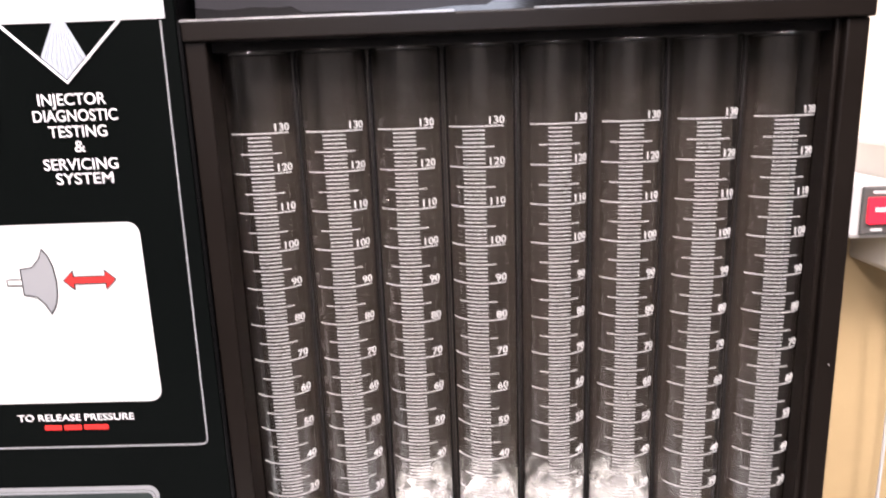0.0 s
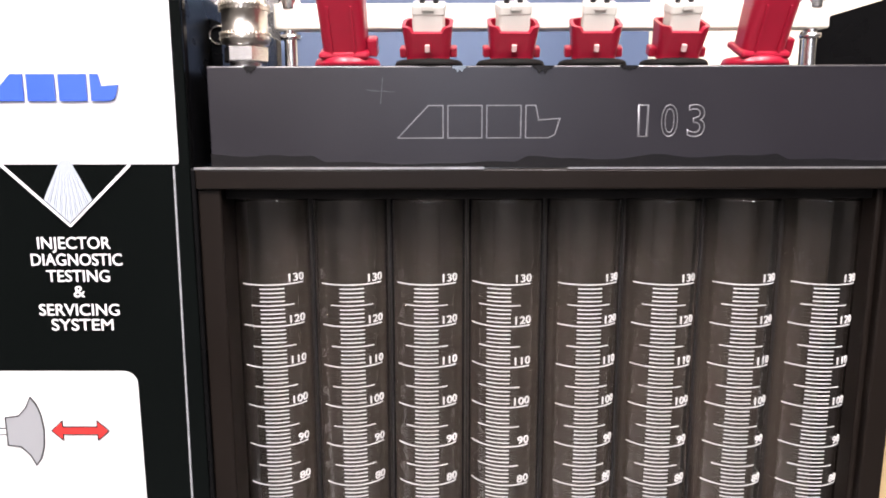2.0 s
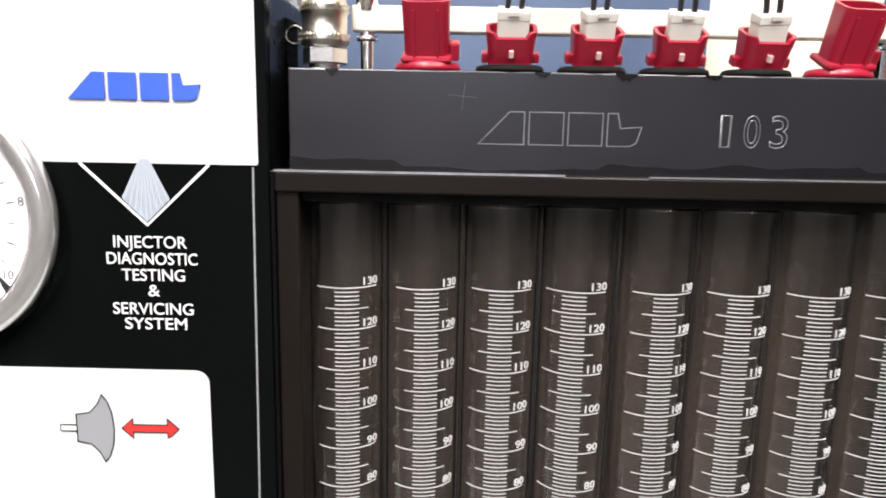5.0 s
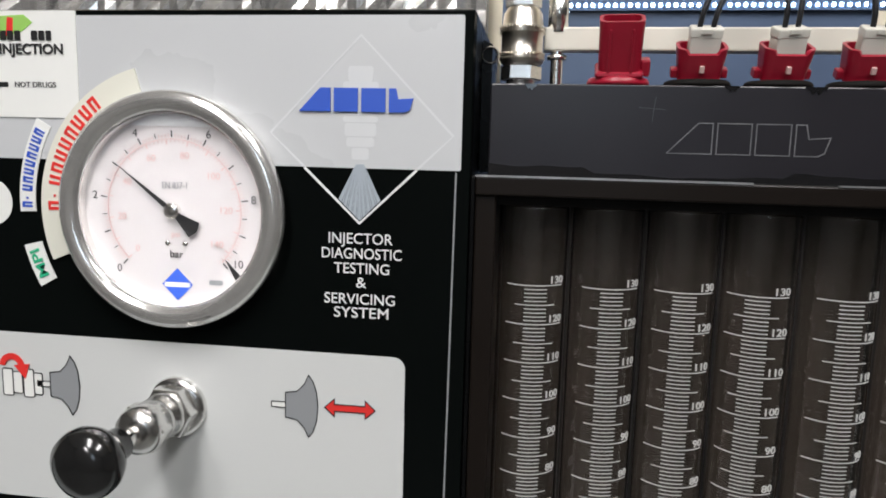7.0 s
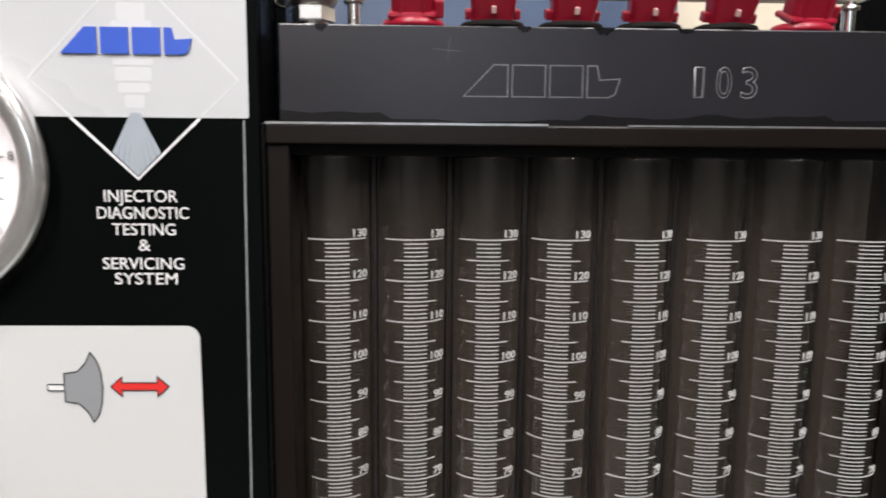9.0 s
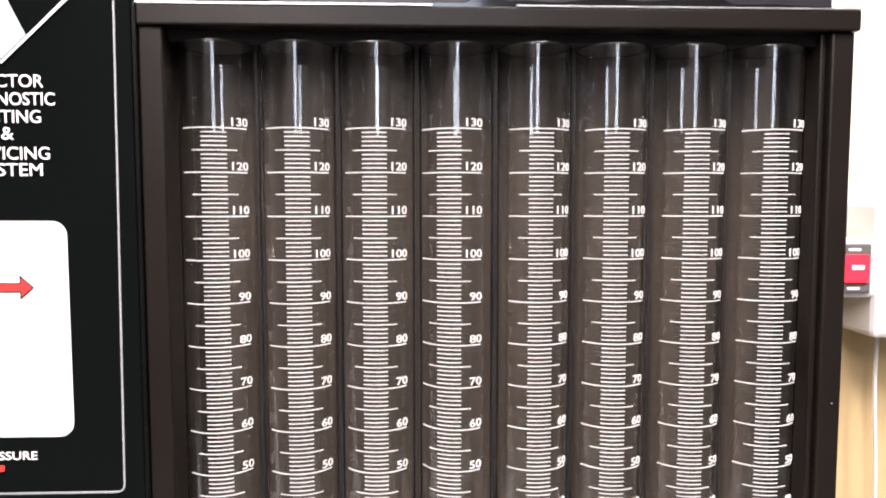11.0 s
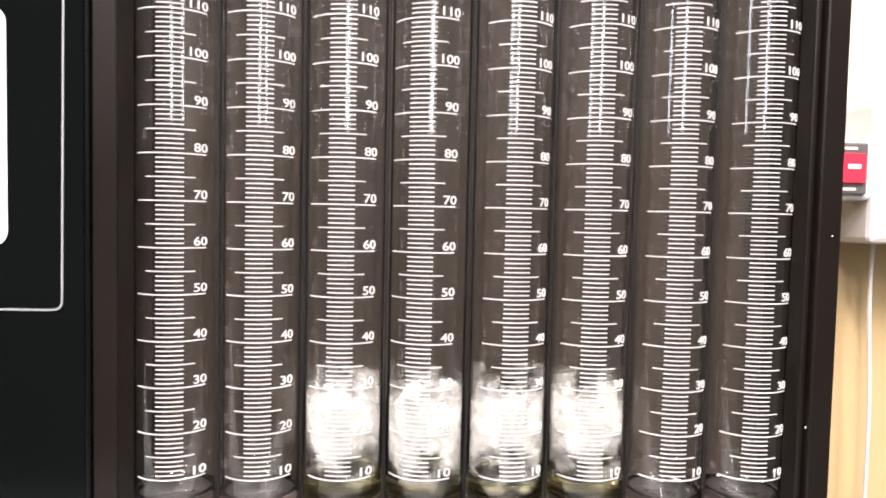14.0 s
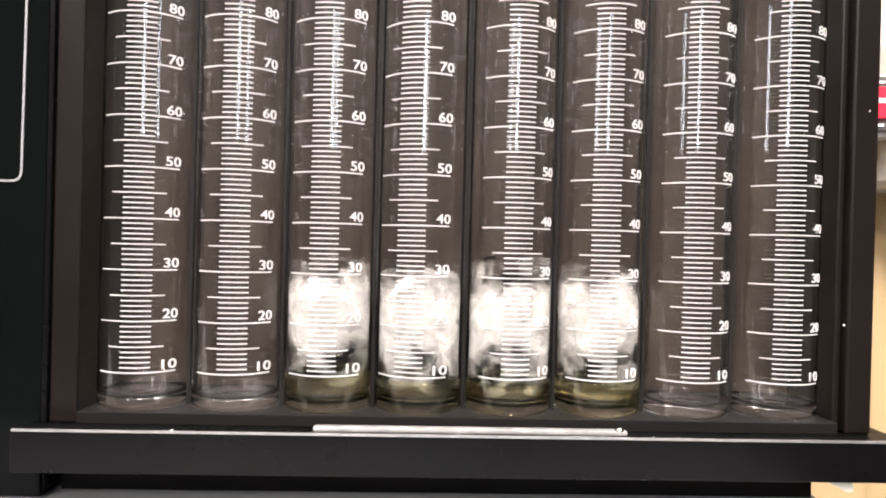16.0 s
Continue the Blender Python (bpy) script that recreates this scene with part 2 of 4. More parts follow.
def ring(outer, inner, y0, y1, bm=None):
    """A frame between two outlines with the same number of points."""
    bm = bm or bmesh.new()
    rows = [[bm.verts.new((x, y, z)) for x, z in pts] for pts, y in ((outer, y1), (outer, y0), (inner, y0), (inner, y1))]
    n = len(outer)
    for a in range(4):
        for i in range(n):
            bm.faces.new((rows[a][i], rows[a][(i + 1) % n], rows[(a + 1) % 4][(i + 1) % n], rows[(a + 1) % 4][i]))
    bmesh.ops.recalc_face_normals(bm, faces=bm.faces)
    return bm


def rounded(x0, x1, z0, z1, r, n=6):
    pts = []
    for cx, cz, a in ((x1 - r, z1 - r, 0), (x0 + r, z1 - r, 90), (x0 + r, z0 + r, 180), (x1 - r, z0 + r, 270)):
        for i in range(n + 1):
            t = radians(a + 90 * i / n)
            pts.append((cx + r * math.cos(t), cz + r * math.sin(t)))
    return pts


def arc(cx, cz, r0, r1, a0, a1, n=28):
    up = [(cx + r1 * math.cos(radians(a0 + (a1 - a0) * i / n)), cz + r1 * math.sin(radians(a0 + (a1 - a0) * i / n))) for i in range(n + 1)]
    down = [(cx + r0 * math.cos(radians(a0 + (a1 - a0) * i / n)), cz + r0 * math.sin(radians(a0 + (a1 - a0) * i / n))) for i in range(n, -1, -1)]
    return up + down


def circle(cx, cz, r, n=32):
    return [(cx + r * math.cos(2 * math.pi * i / n), cz + r * math.sin(2 * math.pi * i / n)) for i in range(n)]


def lathe(profile, axis="z", n=48, bm=None, at=(0, 0, 0)):
    """Turns (radius, height) pairs round an axis; open ends of radius 0 are closed."""
    bm = bm or bmesh.new()
    rows = []
    for r, h in profile:
        row = []
        for i in range(n if r > 1e-7 else 1):
            a = 2 * math.pi * i / n
            p = (r * math.cos(a), r * math.sin(a), h) if axis == "z" else (r * math.cos(a), h, r * math.sin(a))
            row.append(bm.verts.new(Vector(p) + Vector(at)))
        rows.append(row)
    for a, b in zip(rows, rows[1:]):
        for i in range(n):
            j = (i + 1) % n
            if len(a) == 1 and len(b) == 1:
                continue
            if len(a) == 1:
                bm.faces.new((a[0], b[i], b[j]))
            elif len(b) == 1:
                bm.faces.new((a[i], b[0], a[j]))
            else:
                bm.faces.new((a[i], b[i], b[j], a[j]))
    bmesh.ops.recalc_face_normals(bm, faces=bm.faces)
    return bm


def hexagon(r, h0, h1, axis="z", at=(0, 0, 0), bevel=0.0006):
    bm = lathe([(0, h0), (r - bevel, h0), (r, h0 + bevel), (r, h1 - bevel), (r - bevel, h1), (0, h1)], axis, 6, None, at)
    return bm


def wire(name, points, r, material, parent=None, label="", res=6):
    cu = bpy.data.curves.new(name, "CURVE")
    cu.dimensions, cu.bevel_depth, cu.bevel_resolution, cu.resolution_u = "3D", r, 2, res
    sp = cu.splines.new("NURBS")
    sp.points.add(len(points) - 1)
    for p, q in zip(sp.points, points):
        p.co = (*q, 1)
    sp.use_endpoint_u, sp.order_u = True, min(4, len(points))
    tmp = new("tmp_curve", cu)
    me = bpy.data.meshes.new_from_object(tmp.evaluated_get(bpy.context.evaluated_depsgraph_get()))
    bpy.data.objects.remove(tmp)
    me.materials.clear()
    me.materials.append(material)
    smooth(me)
    ob = new(name, me)
    if parent is not None:
        ob.parent = parent
    if label:
        tagged(ob, label)
    return ob


def text_mesh(name, body, height, material, width=0.0, outline=0.0, bold=0.0, depth=0.0001):
    """Lettering in the x-z plane facing -y, centred on x, standing on z = 0, capital letters of that height."""
    cu = bpy.data.curves.new(name, "FONT")
    cu.body, cu.align_x, cu.size = body, "CENTER", 1.0
    if outline:
        cu.fill_mode, cu.bevel_depth, cu.bevel_resolution = "NONE", outline, 1
    else:
        cu.extrude = depth / height
        cu.offset = bold
    cu.resolution_u = 4
    tmp = new("tmp_text", cu)
    me = bpy.data.meshes.new_from_object(tmp.evaluated_get(bpy.context.evaluated_depsgraph_get()))
    bpy.data.objects.remove(tmp)
    co = np.array([v.co[:] for v in me.vertices])
    s = height / 0.69
    sx = width / (co[:, 0].max() - co[:, 0].min()) if width else s
    mid = (co[:, 0].max() + co[:, 0].min()) / 2
    for v in me.vertices:
        x, y, z = v.co
        v.co = ((x - mid) * sx, -z * s, y * s)
    me.materials.clear()
    me.materials.append(material)
    return me


def lettering(name, body, x, z, height, material, parent, y=-0.0012, width=0.0, label="", turn=0.0, bold=0.002):
    me = text_mesh(name, body, height, material, width, bold=bold)
    ob = new(name, me)
    ob.parent = parent
    ob.matrix_basis = pose(x, y, z, 0, turn, 0)
    if label:
        tagged(ob, label)
    return ob


def mark_shapes(x0, x1, z0, z1):
    """Four plain slanted blocks in the place of a printed mark."""
    w, h = x1 - x0, z1 - z0
    k = lambda pts: [(x0 + u * w, z0 + v * h) for u, v in pts]  # noqa: E731
    return [k([(0, 0), (0.19, 1), (0.28, 1), (0.28, 0)]), k([(0.31, 0), (0.31, 1), (0.52, 1), (0.52, 0)]),
            k([(0.55, 0), (0.55, 1), (0.76, 1), (0.76, 0)]), k([(0.79, 0), (0.79, 1), (0.85, 1), (0.87, 0.55), (1.0, 0.6), (0.97, 0.1), (0.93, 0)])]


def outline(name, points, r, y, material, parent, label=""):
    """One thin closed bead along a polygon of the x-z plane."""
    bm = bmesh.new()
    n = len(points)
    rows = []
    for i, p in enumerate(points):
        a, b, c = Vector(points[i - 1]), Vector(p), Vector(points[(i + 1) % n])
        d0, d1 = (b - a).normalized(), (c - b).normalized()
        m = Vector((-d0.y, d0.x)) + Vector((-d1.y, d1.x))
        m = m.normalized() * min(2.0, 1 / max(0.3, m.normalized().dot(Vector((-d0.y, d0.x))))) * r
        rows.append([bm.verts.new((b.x + s * m.x, y + t, b.y + s * m.y)) for s, t in ((-1, r), (-1, -r), (1, -r), (1, r))])
    for i in range(n):
        p, q = rows[i], rows[(i + 1) % n]
        for k in range(4):
            bm.faces.new((p[k], p[(k + 1) % 4], q[(k + 1) % 4], q[k]))
    bmesh.ops.recalc_face_normals(bm, faces=bm.faces)
    return part(name, bm, material, parent, label)


def strip(points, w, y0, y1):
    """A band of width w along a polyline of the x-z plane."""
    bm = bmesh.new()
    left, right = [], []
    for i, p in enumerate(points):
        a, b = Vector(points[max(0, i - 1)]), Vector(points[min(len(points) - 1, i + 1)])
        d = (b - a).normalized()
        n = Vector((-d.y, d.x)) * w / 2
        left.append((p[0] + n.x, p[1] + n.y))
        right.append((p[0] - n.x, p[1] - n.y))
    return plate(left + right[::-1], y0, y1, bm)


# ---------------------------------------------------------------- the room
def slab(name, x0, x1, y0, y1, z0, z1, material, label, category="wall", bevel=0.0):
    ob = link(name, box(x0, x1, y0, y1, z0, z1, bevel), material)
    return tagged(ob, label, category, kind="structure")


slab("floor", -2.5, 2.5, -3.2, 0.5, -0.1, 0, CONCRETE, "grey painted concrete workshop floor", "floor")
slab("ceiling", -2.5, 2.5, -3.2, 0.5, 2.6, 2.7, CEIL, "plain white plaster ceiling", "ceiling")
# side and south walls are out of view, darkened to dim the reflections
slab("wall_west", -2.6, -2.5, -3.2, 0.5, 0, 2.6, DARKENED_GREY, "plain unseen wall, darkened to dim reflections")
slab("wall_east", 2.5, 2.6, -3.2, 0.5, 0, 2.6, DARKENED_GREY, "plain unseen wall, darkened to dim reflections")
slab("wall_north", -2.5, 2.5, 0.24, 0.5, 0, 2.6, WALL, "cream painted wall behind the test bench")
slab("wall_south", -2.5, -0.09, -3.2, -3.0, 0, 2.6, DARKENED_GREY, "unseen darkened wall beside the high window")
slab("wall_south", 0.45, 2.5, -3.2, -3.0, 0, 2.6, DARKENED_GREY, "unseen darkened wall beside the high window")
slab("wall_south", -0.09, 0.45, -3.2, -3.0, 0, 1.56, DARKENED_GREY, "unseen darkened wall under the high window")
slab("wall_south", -0.09, 0.45, -3.2, -3.0, 2.28, 2.6, DARKENED_GREY, "unseen darkened wall over the high window")
slab("backdrop", -1.7, 0.9, -3.9, -3.85, 1.0, 2.7, SKYLIGHT, "pale daylight outside the window", "backdrop")
window = thing("window_1", "high workshop window with a grey frame", "window", 0.18, -3.1, 1.56, kind="structure")
for u0, u1, v0, v1 in ((-0.27, -0.23, 0, 0.72), (0.23, 0.27, 0, 0.72), (-0.23, 0.23, 0, 0.05), (-0.23, 0.23, 0.67, 0.72), (-0.015, 0.015, 0.05, 0.67)):
    part("window_frame", box(u0, u1, -0.03, 0.03, v0, v1), DARKENED_GREY, window)
for lx, ly in ((-0.20, -0.95), (0.60, -0.95), (-0.60, -2.30)):
    lamp = thing("ceiling_light", "white ceiling light with a long diffuser", "ceiling light", lx, ly, 2.6, "ceiling lights")
    part("housing", box(-0.15, 0.15, -0.56, 0.56, -0.05, 0, 0.01), DARKENED_GREY, lamp)
    part("diffuser", box(-0.12, 0.12, -0.52, 0.52, -0.065, -0.05, 0.006), LAMP_MAT, lamp)

bench = thing("workbench", "grey laminate workbench under the test machine", "workbench", 0, 0, 0)
part("bench_top", box(-0.9, 0.274, -0.10, 0.205, 1.043, 1.0755, 0.003), BENCH, bench)
for bx in (-0.85, 0.235):
    part("leg", box(bx - 0.03, bx + 0.03, -0.09, -0.03, 0, 1.043, 0.003), DARK_PLASTIC, bench)
    part("leg", box(bx - 0.03, bx + 0.03, 0.14, 0.20, 0, 1.043, 0.003), DARK_PLASTIC, bench)

# ---------------------------------------------------------------- control cabinet
cab = thing("control_cabinet", "black steel control cabinet with a printed front panel", "cabinet", 0, 0, 0)
part("body", box(-0.46, 0.0045, 0.0022, 0.20, 1.0765, 1.4384, 0.002), CASE, cab)
part("foot", box(-0.44, -0.40, 0.03, 0.07, 1.0755, 1.0768), SLOT, cab)
part("foot", box(-0.04, 0.0, 0.03, 0.07, 1.0755, 1.0768), SLOT, cab)
panel = part("front_panel", box(-0.46, 0.0040, 0.0, 0.0020, 1.0765, 1.4374, 0.0006), BLACK_PRINT, cab, "glossy black printed front panel")
part("upper_field", plate(rounded(-0.455, 0.0, 1.3708, 1.4350, 0.0008), -0.0003, 0.0), GREY_PRINT, panel, "light grey printed field")
BOX_L = -0.455
part("white_field", plate(rounded(BOX_L, -0.0225, 1.2028, 1.2872, 0.0055), -0.0003, 0.0), BOX_PRINT, panel, "pale grey field with rounded corners")
part("lower_field", plate(rounded(BOX_L, -0.0305, 1.082, 1.1590, 0.005), -0.0002, 0.0), ICON_GREY, panel, "dark grey border band")
part("lower_field", plate(rounded(BOX_L, -0.0322, 1.084, 1.1568, 0.004), -0.0004, -0.0002), DARK_FILL, panel, "dark green-grey field")
part("outline", ring(rounded(BOX_L + 0.001, -0.0324, 1.085, 1.1566, 0.0038), rounded(BOX_L + 0.002, -0.0334, 1.086, 1.1556, 0.003), -0.0006, -0.0004), ICON_GREY, panel, "thin pale grey outline")
corner = [(-0.0020, 1.3700), (-0.0038, 1.1840)] + [(-0.0068 + 0.003 * math.cos(radians(a)), 1.1832 + 0.003 * math.sin(radians(a))) for a in (-20, -45, -70)] + [(-0.0085, 1.1802), (-0.455, 1.1802)]
part("border_line", strip(corner, 0.0007, -0.0005, -0.0001), ICON_GREY, panel, "thin pale border line")
# diamond, spray and the pale injector
DX, DT, DB, DZ, DW = -0.0440, 1.4268, 1.3468, 1.3853, 0.0404
band = 0.0011
V = [(DX - 0.0250, 1.3706), (DX, DB), (DX + 0.0250, 1.3706)]
part("diamond_lower", strip(V, band, -0.0008, -0.0004), WHITE_INK, panel, "white printed chevron")
top_v = [(DX - 0.0252, 1.3710), (DX - DW, DZ), (DX, DT), (DX + DW, DZ), (DX + 0.0252, 1.3710)]
part("diamond_upper", strip(top_v, band, -0.00042, -0.0003), FAINT_INK, panel, "pale printed diamond outline")
bm = bmesh.new()
for i in range(26):
    u0, u1 = i / 26, (i + 0.72 + 0.2 * (i % 3 == 0)) / 26
    xa, xb = DX - 0.0095 + 0.019 * u0, DX - 0.0095 + 0.019 * u1
    zb = lambda x: DB + 0.0012 + abs(x - DX) * 0.97  # noqa: E731
    plate([(DX - 0.0018 + 0.0036 * u0, 1.3725), (DX - 0.0018 + 0.0036 * u1, 1.3725), (xb, zb(xb)), (xa, zb(xa))], -0.0007, -0.0004, bm)
part("spray_print", bm, SPRAY_INK, panel, "pale blue-grey spray fan of fine lines")
for x0, x1, z0, z1 in ((-0.0055, 0.0055, 1.4075, 1.4140), (-0.0078, 0.0078, 1.4030, 1.4075), (-0.0078, 0.0078, 1.3905, 1.3930), (-0.0070, 0.0070, 1.3845, 1.3900), (-0.0062, 0.0062, 1.3800, 1.3840), (-0.0038, 0.0038, 1.3745, 1.3795)):
    part("injector_print", plate(rounded(DX + x0, DX + x1, z0, z1, 0.0012, 3), -0.00045, -0.0003), FAINT_INK, panel)
for pts in mark_shapes(-0.0713, -0.0209, 1.3948, 1.4048):
    part("printed_mark", plate(pts, -0.0012, -0.0006), BLUE_INK, panel, "plain blue block of a printed mark")
for body, x, z, w in (("INJECTOR", -0.0435, 1.3377, 0.0289), ("DIAGNOSTIC", -0.0430, 1.3310, 0.0361), ("TESTING", -0.0429, 1.3244, 0.0250), ("&", -0.0430, 1.3181, 0.0046), ("SERVICING", -0.0437, 1.3106, 0.0322), ("SYSTEM", -0.0429, 1.3044, 0.0249)):
    lettering("lettering", body, x, z, 0.0047, WHITE_INK, panel, -0.0004, w, "white printed word")
lettering("lettering", "TO RELEASE PRESSURE", -0.0645, 1.1938, 0.0032, WHITE_INK, panel, -0.0004, 0.0550, "white printed words")
for x0, x1 in ((-0.0800, -0.0720), (-0.0708, -0.0625), (-0.0613, -0.0498)):
    part("word_bar", plate(rounded(x0, x1, 1.1892, 1.1915, 0.0004, 2), -0.0006, -0.0002), RED_INK, panel, "faded red unreadable word")


def knob_icon(x, z, stem):
    """A grey push knob in side view with a dark outline."""
    prof = [(0.0, 0.0060), (0.0055, 0.0068), (0.0090, 0.0105), (0.0110, 0.0148)]
    nose = [(0.0132, 0.0118), (0.0148, 0.0070), (0.0155, 0.0), (0.0148, -0.0070), (0.0132, -0.0118)]
    pts = [(x + a, z + b) for a, b in prof + nose] + [(x + a, z - b) for a, b in prof[::-1]]
    part("icon_knob", plate(pts, -0.0006, -0.0003), ICON_GREY, panel, "grey printed knob symbol")
    outline("icon_outline", pts, 0.0002, -0.0006, BLACK_INK, panel)
    if stem:
        part("icon_stem", plate(rounded(x - 0.0068, x, z - 0.0011, z + 0.0011, 0.0002, 1), -0.0006, -0.0003), PAPER, panel)
        outline("icon_outline", rounded(x - 0.0068, x, z - 0.0013, z + 0.0013, 0.0002, 1), 0.0002, -0.0006, BLACK_INK, panel)


knob_icon(-0.0782, 1.2613, True)
knob_icon(-0.1972, 1.2623, True)
ax, az = -0.0477, 1.2617
arrow = [(-0.0118, 0), (-0.0072, 0.0042), (-0.0072, 0.0016), (0.0072, 0.0016), (0.0072, 0.0042), (0.0118, 0), (0.0072, -0.0042), (0.0072, -0.0016), (-0.0072, -0.0016), (-0.0072, -0.0042)]
arrow = [(ax + a, az + b) for a, b in arrow]
part("icon_arrow", plate(arrow, -0.0006, -0.0003), RED_INK, panel, "red printed double arrow")
outline("icon_outline", arrow, 0.0002, -0.0006, BLACK_INK, panel)
for i, (w, h) in enumerate(((0.0055, 0.0075), (0.0050, 0.0060), (0.0055, 0.0078), (0.0045, 0.0060))):
    x = -0.2227 + i * 0.0056
    pts = rounded(x, x + w, 1.2620 - h * 0.9, 1.2620 + h * 0.9, 0.0008, 2)
    part("icon_nut", plate(pts, -0.0006, -0.0003), PAPER, panel)
    outline("icon_outline", pts, 0.0002, -0.0006, BLACK_INK, panel)
turn = arc(-0.2172, 1.2700, 0.0036, 0.0066, 175, 10, 14)
part("icon_arrow", plate(turn, -0.0010, -0.0006), RED_INK, panel, "red printed turning arrow")
part("icon_arrow", plate([(-0.2160, 1.2707), (-0.2078, 1.2717), (-0.2102, 1.2643)], -0.0011, -0.0006), RED_INK, panel)

# stickers on the panel
GX, GZ = -0.1290, 1.3495
st = thing("curved_sticker", "white curved sticker with blue unreadable lettering beside the gauge", "sticker", 0, 0, 0)
paper = part("paper", plate(arc(GX, GZ, 0.0707, 0.0787, 149.5, 182.5), -0.0008, -0.0003), PAPER, st)
def letter_bars(a0, step, r0, r1, ink, parent, y):
    """One short bar a letter, its strokes unreadable."""
    for i in range(10):
        a = a0 - i * step
        low, high = (r0, r1) if i != 1 else ((r0 + r1) / 2 - 0.0005, (r0 + r1) / 2 + 0.0005)
        bm = plate(arc(GX, GZ, low, high, a, a - step * 0.24, 2), y - 0.0003, y)
        if i != 1:
            plate(arc(GX, GZ, low, high, a - step * 0.46, a - step * 0.70, 2), y - 0.0003, y, bm)
            plate(arc(GX, GZ, low if i % 3 else high - 0.0012, low + 0.0012 if i % 3 else high, a - step * 0.2, a - step * 0.5, 2), y - 0.0004, y, bm)
        part("word_bar", bm, ink, parent)


letter_bars(181.0, 2.95, 0.0722, 0.0772, BLUE_INK, paper, -0.0008)
st = thing("curved_sticker", "cream curved sticker with red unreadable lettering round the gauge", "sticker", 0, 0, 0)
paper = part("paper", plate(arc(GX - 0.0015, GZ - 0.0010, 0.0530, 0.0658, 105, 202), -0.0014, -0.0003), CREAM_PAPER, st)
letter_bars(182, 5.6, 0.0570, 0.0635, RED_INK, paper, -0.0014)
st = thing("curved_sticker", "small white sticker with green letters MPI", "sticker", 0, 0, 0)
paper = part("paper", plate(arc(GX, GZ, 0.0707, 0.0801, 194.0, 209.0, 8), -0.0008, -0.0003), PAPER, st)
ma = radians(201.5)
lettering("lettering", "MPI", GX + 0.0732 * math.cos(ma), GZ + 0.0732 * math.sin(ma), 0.0048, GREEN_INK, paper, -0.0010, 0.0135, "green printed letters", turn=-111.5, bold=0.02)
st = thing("sticker", "white paper sticker with black lettering and a coloured mark", "sticker", 0, 0, 0)
paper = part("paper", plate(rounded(-0.257, -0.1752, 1.3897, 1.4370, 0.0006, 2), -0.0009, -0.0003), PAPER, st)
part("printed_mark", plate([(-0.2560, 1.4330), (-0.2255, 1.4340), (-0.2005, 1.4352), (-0.1962, 1.4318), (-0.2017, 1.4278), (-0.2207, 1.4223), (-0.2560, 1.4180)], -0.0011, -0.0009), LEAF_INK, paper, "green leaf-like mark")
part("printed_mark", plate([(-0.2087, 1.4343), (-0.2057, 1.4338), (-0.2062, 1.4273), (-0.2097, 1.4258)], -0.0012, -0.0011), RED_INK, paper)
for x0, x1 in ((-0.2125, -0.2095), (-0.2090, -0.2060), (-0.2053, -0.2025), (-0.1970, -0.1940), (-0.1933, -0.1905), (-0.1897, -0.1872)):
    part("word_bar", plate(rounded(x0, x1, 1.4240, 1.4282, 0.0003, 1), -0.0014, -0.0011), BLACK_INK, paper)
lettering("lettering", "INJECTION", -0.1974, 1.4180, 0.0044, BLACK_INK, paper, -0.0013, 0.0315, "black printed word", bold=0.02)
lettering("lettering", "NOT DRUGS", -0.1963, 1.4032, 0.0024, BLACK_INK, paper, -0.0011, 0.0205, "small black printed words", bold=0.0)
part("word_bar", plate(rounded(-0.2190, -0.2100, 1.4032, 1.4054, 0.0003, 1), -0.0012, -0.0009), BLACK_INK, paper)
st = thing("round_sticker", "round white sticker on the black panel", "sticker", 0, 0, 0)
paper = part("paper", plate(circle(-0.2230, 1.3500, 0.0110), -0.0006, -0.0003), PAPER, st)

# ---------------------------------------------------------------- pressure gauge
g = thing("pressure_gauge", "round glycerine pressure gauge with polished steel bezel and white dial", "gauge", GX, 0, GZ)
g.scale = (0.990, 0.62, 0.990)
part("bezel", lathe([(0.0500, 0.0), (0.0512, -0.0035), (0.0530, -0.0070), (0.0536, -0.0110), (0.0530, -0.0150), (0.0505, -0.0178), (0.0478, -0.0180), (0.0452, -0.0165), (0.0437, -0.0135), (0.0434, -0.0060), (0.0434, 0.0)], "y", 96), BEZEL, g, "polished steel bezel", True)
dial = part("dial", lathe([(0, -0.0055), (0.0436, -0.0055), (0.0436, -0.0040), (0, -0.0040)], "y", 64), DIAL, g, "white dial")
glass_ob = part("window", lathe([(0, -0.0142), (0.0436, -0.0142), (0.0436, -0.0125), (0, -0.0125)], "y", 64), DIAL_GLASS, g, "clear gauge window", False)
glass_ob.visible_shadow = False
part("liquid_line", plate(arc(0, 0, 0.0405, 0.0432, 65, 115, 16)[:17] + [(-0.0190, 0.0378), (0.0190, 0.0378)], -0.0064, -0.0058), PALE_INK, g, "air bubble over the glycerine")
DY = -0.0058
bm_red, bm_tick = bmesh.new(), bmesh.new()
for i in range(101):
    a = radians(225 - 2.7 * i)
    long, w = (0.0030, 0.0006) if i % 10 == 0 else ((0.0022, 0.0004) if i % 5 == 0 else (0.0013, 0.00025))
    r0, r1 = 0.0330, 0.0330 + long
    n, d = Vector((-math.sin(a), math.cos(a))) * w / 2, Vector((math.cos(a), math.sin(a)))
    plate([tuple(d * r0 - n), tuple(d * r1 - n), tuple(d * r1 + n), tuple(d * r0 + n)], DY - 0.0002, DY + 0.0003, bm_tick if i % 5 == 0 else bm_red)
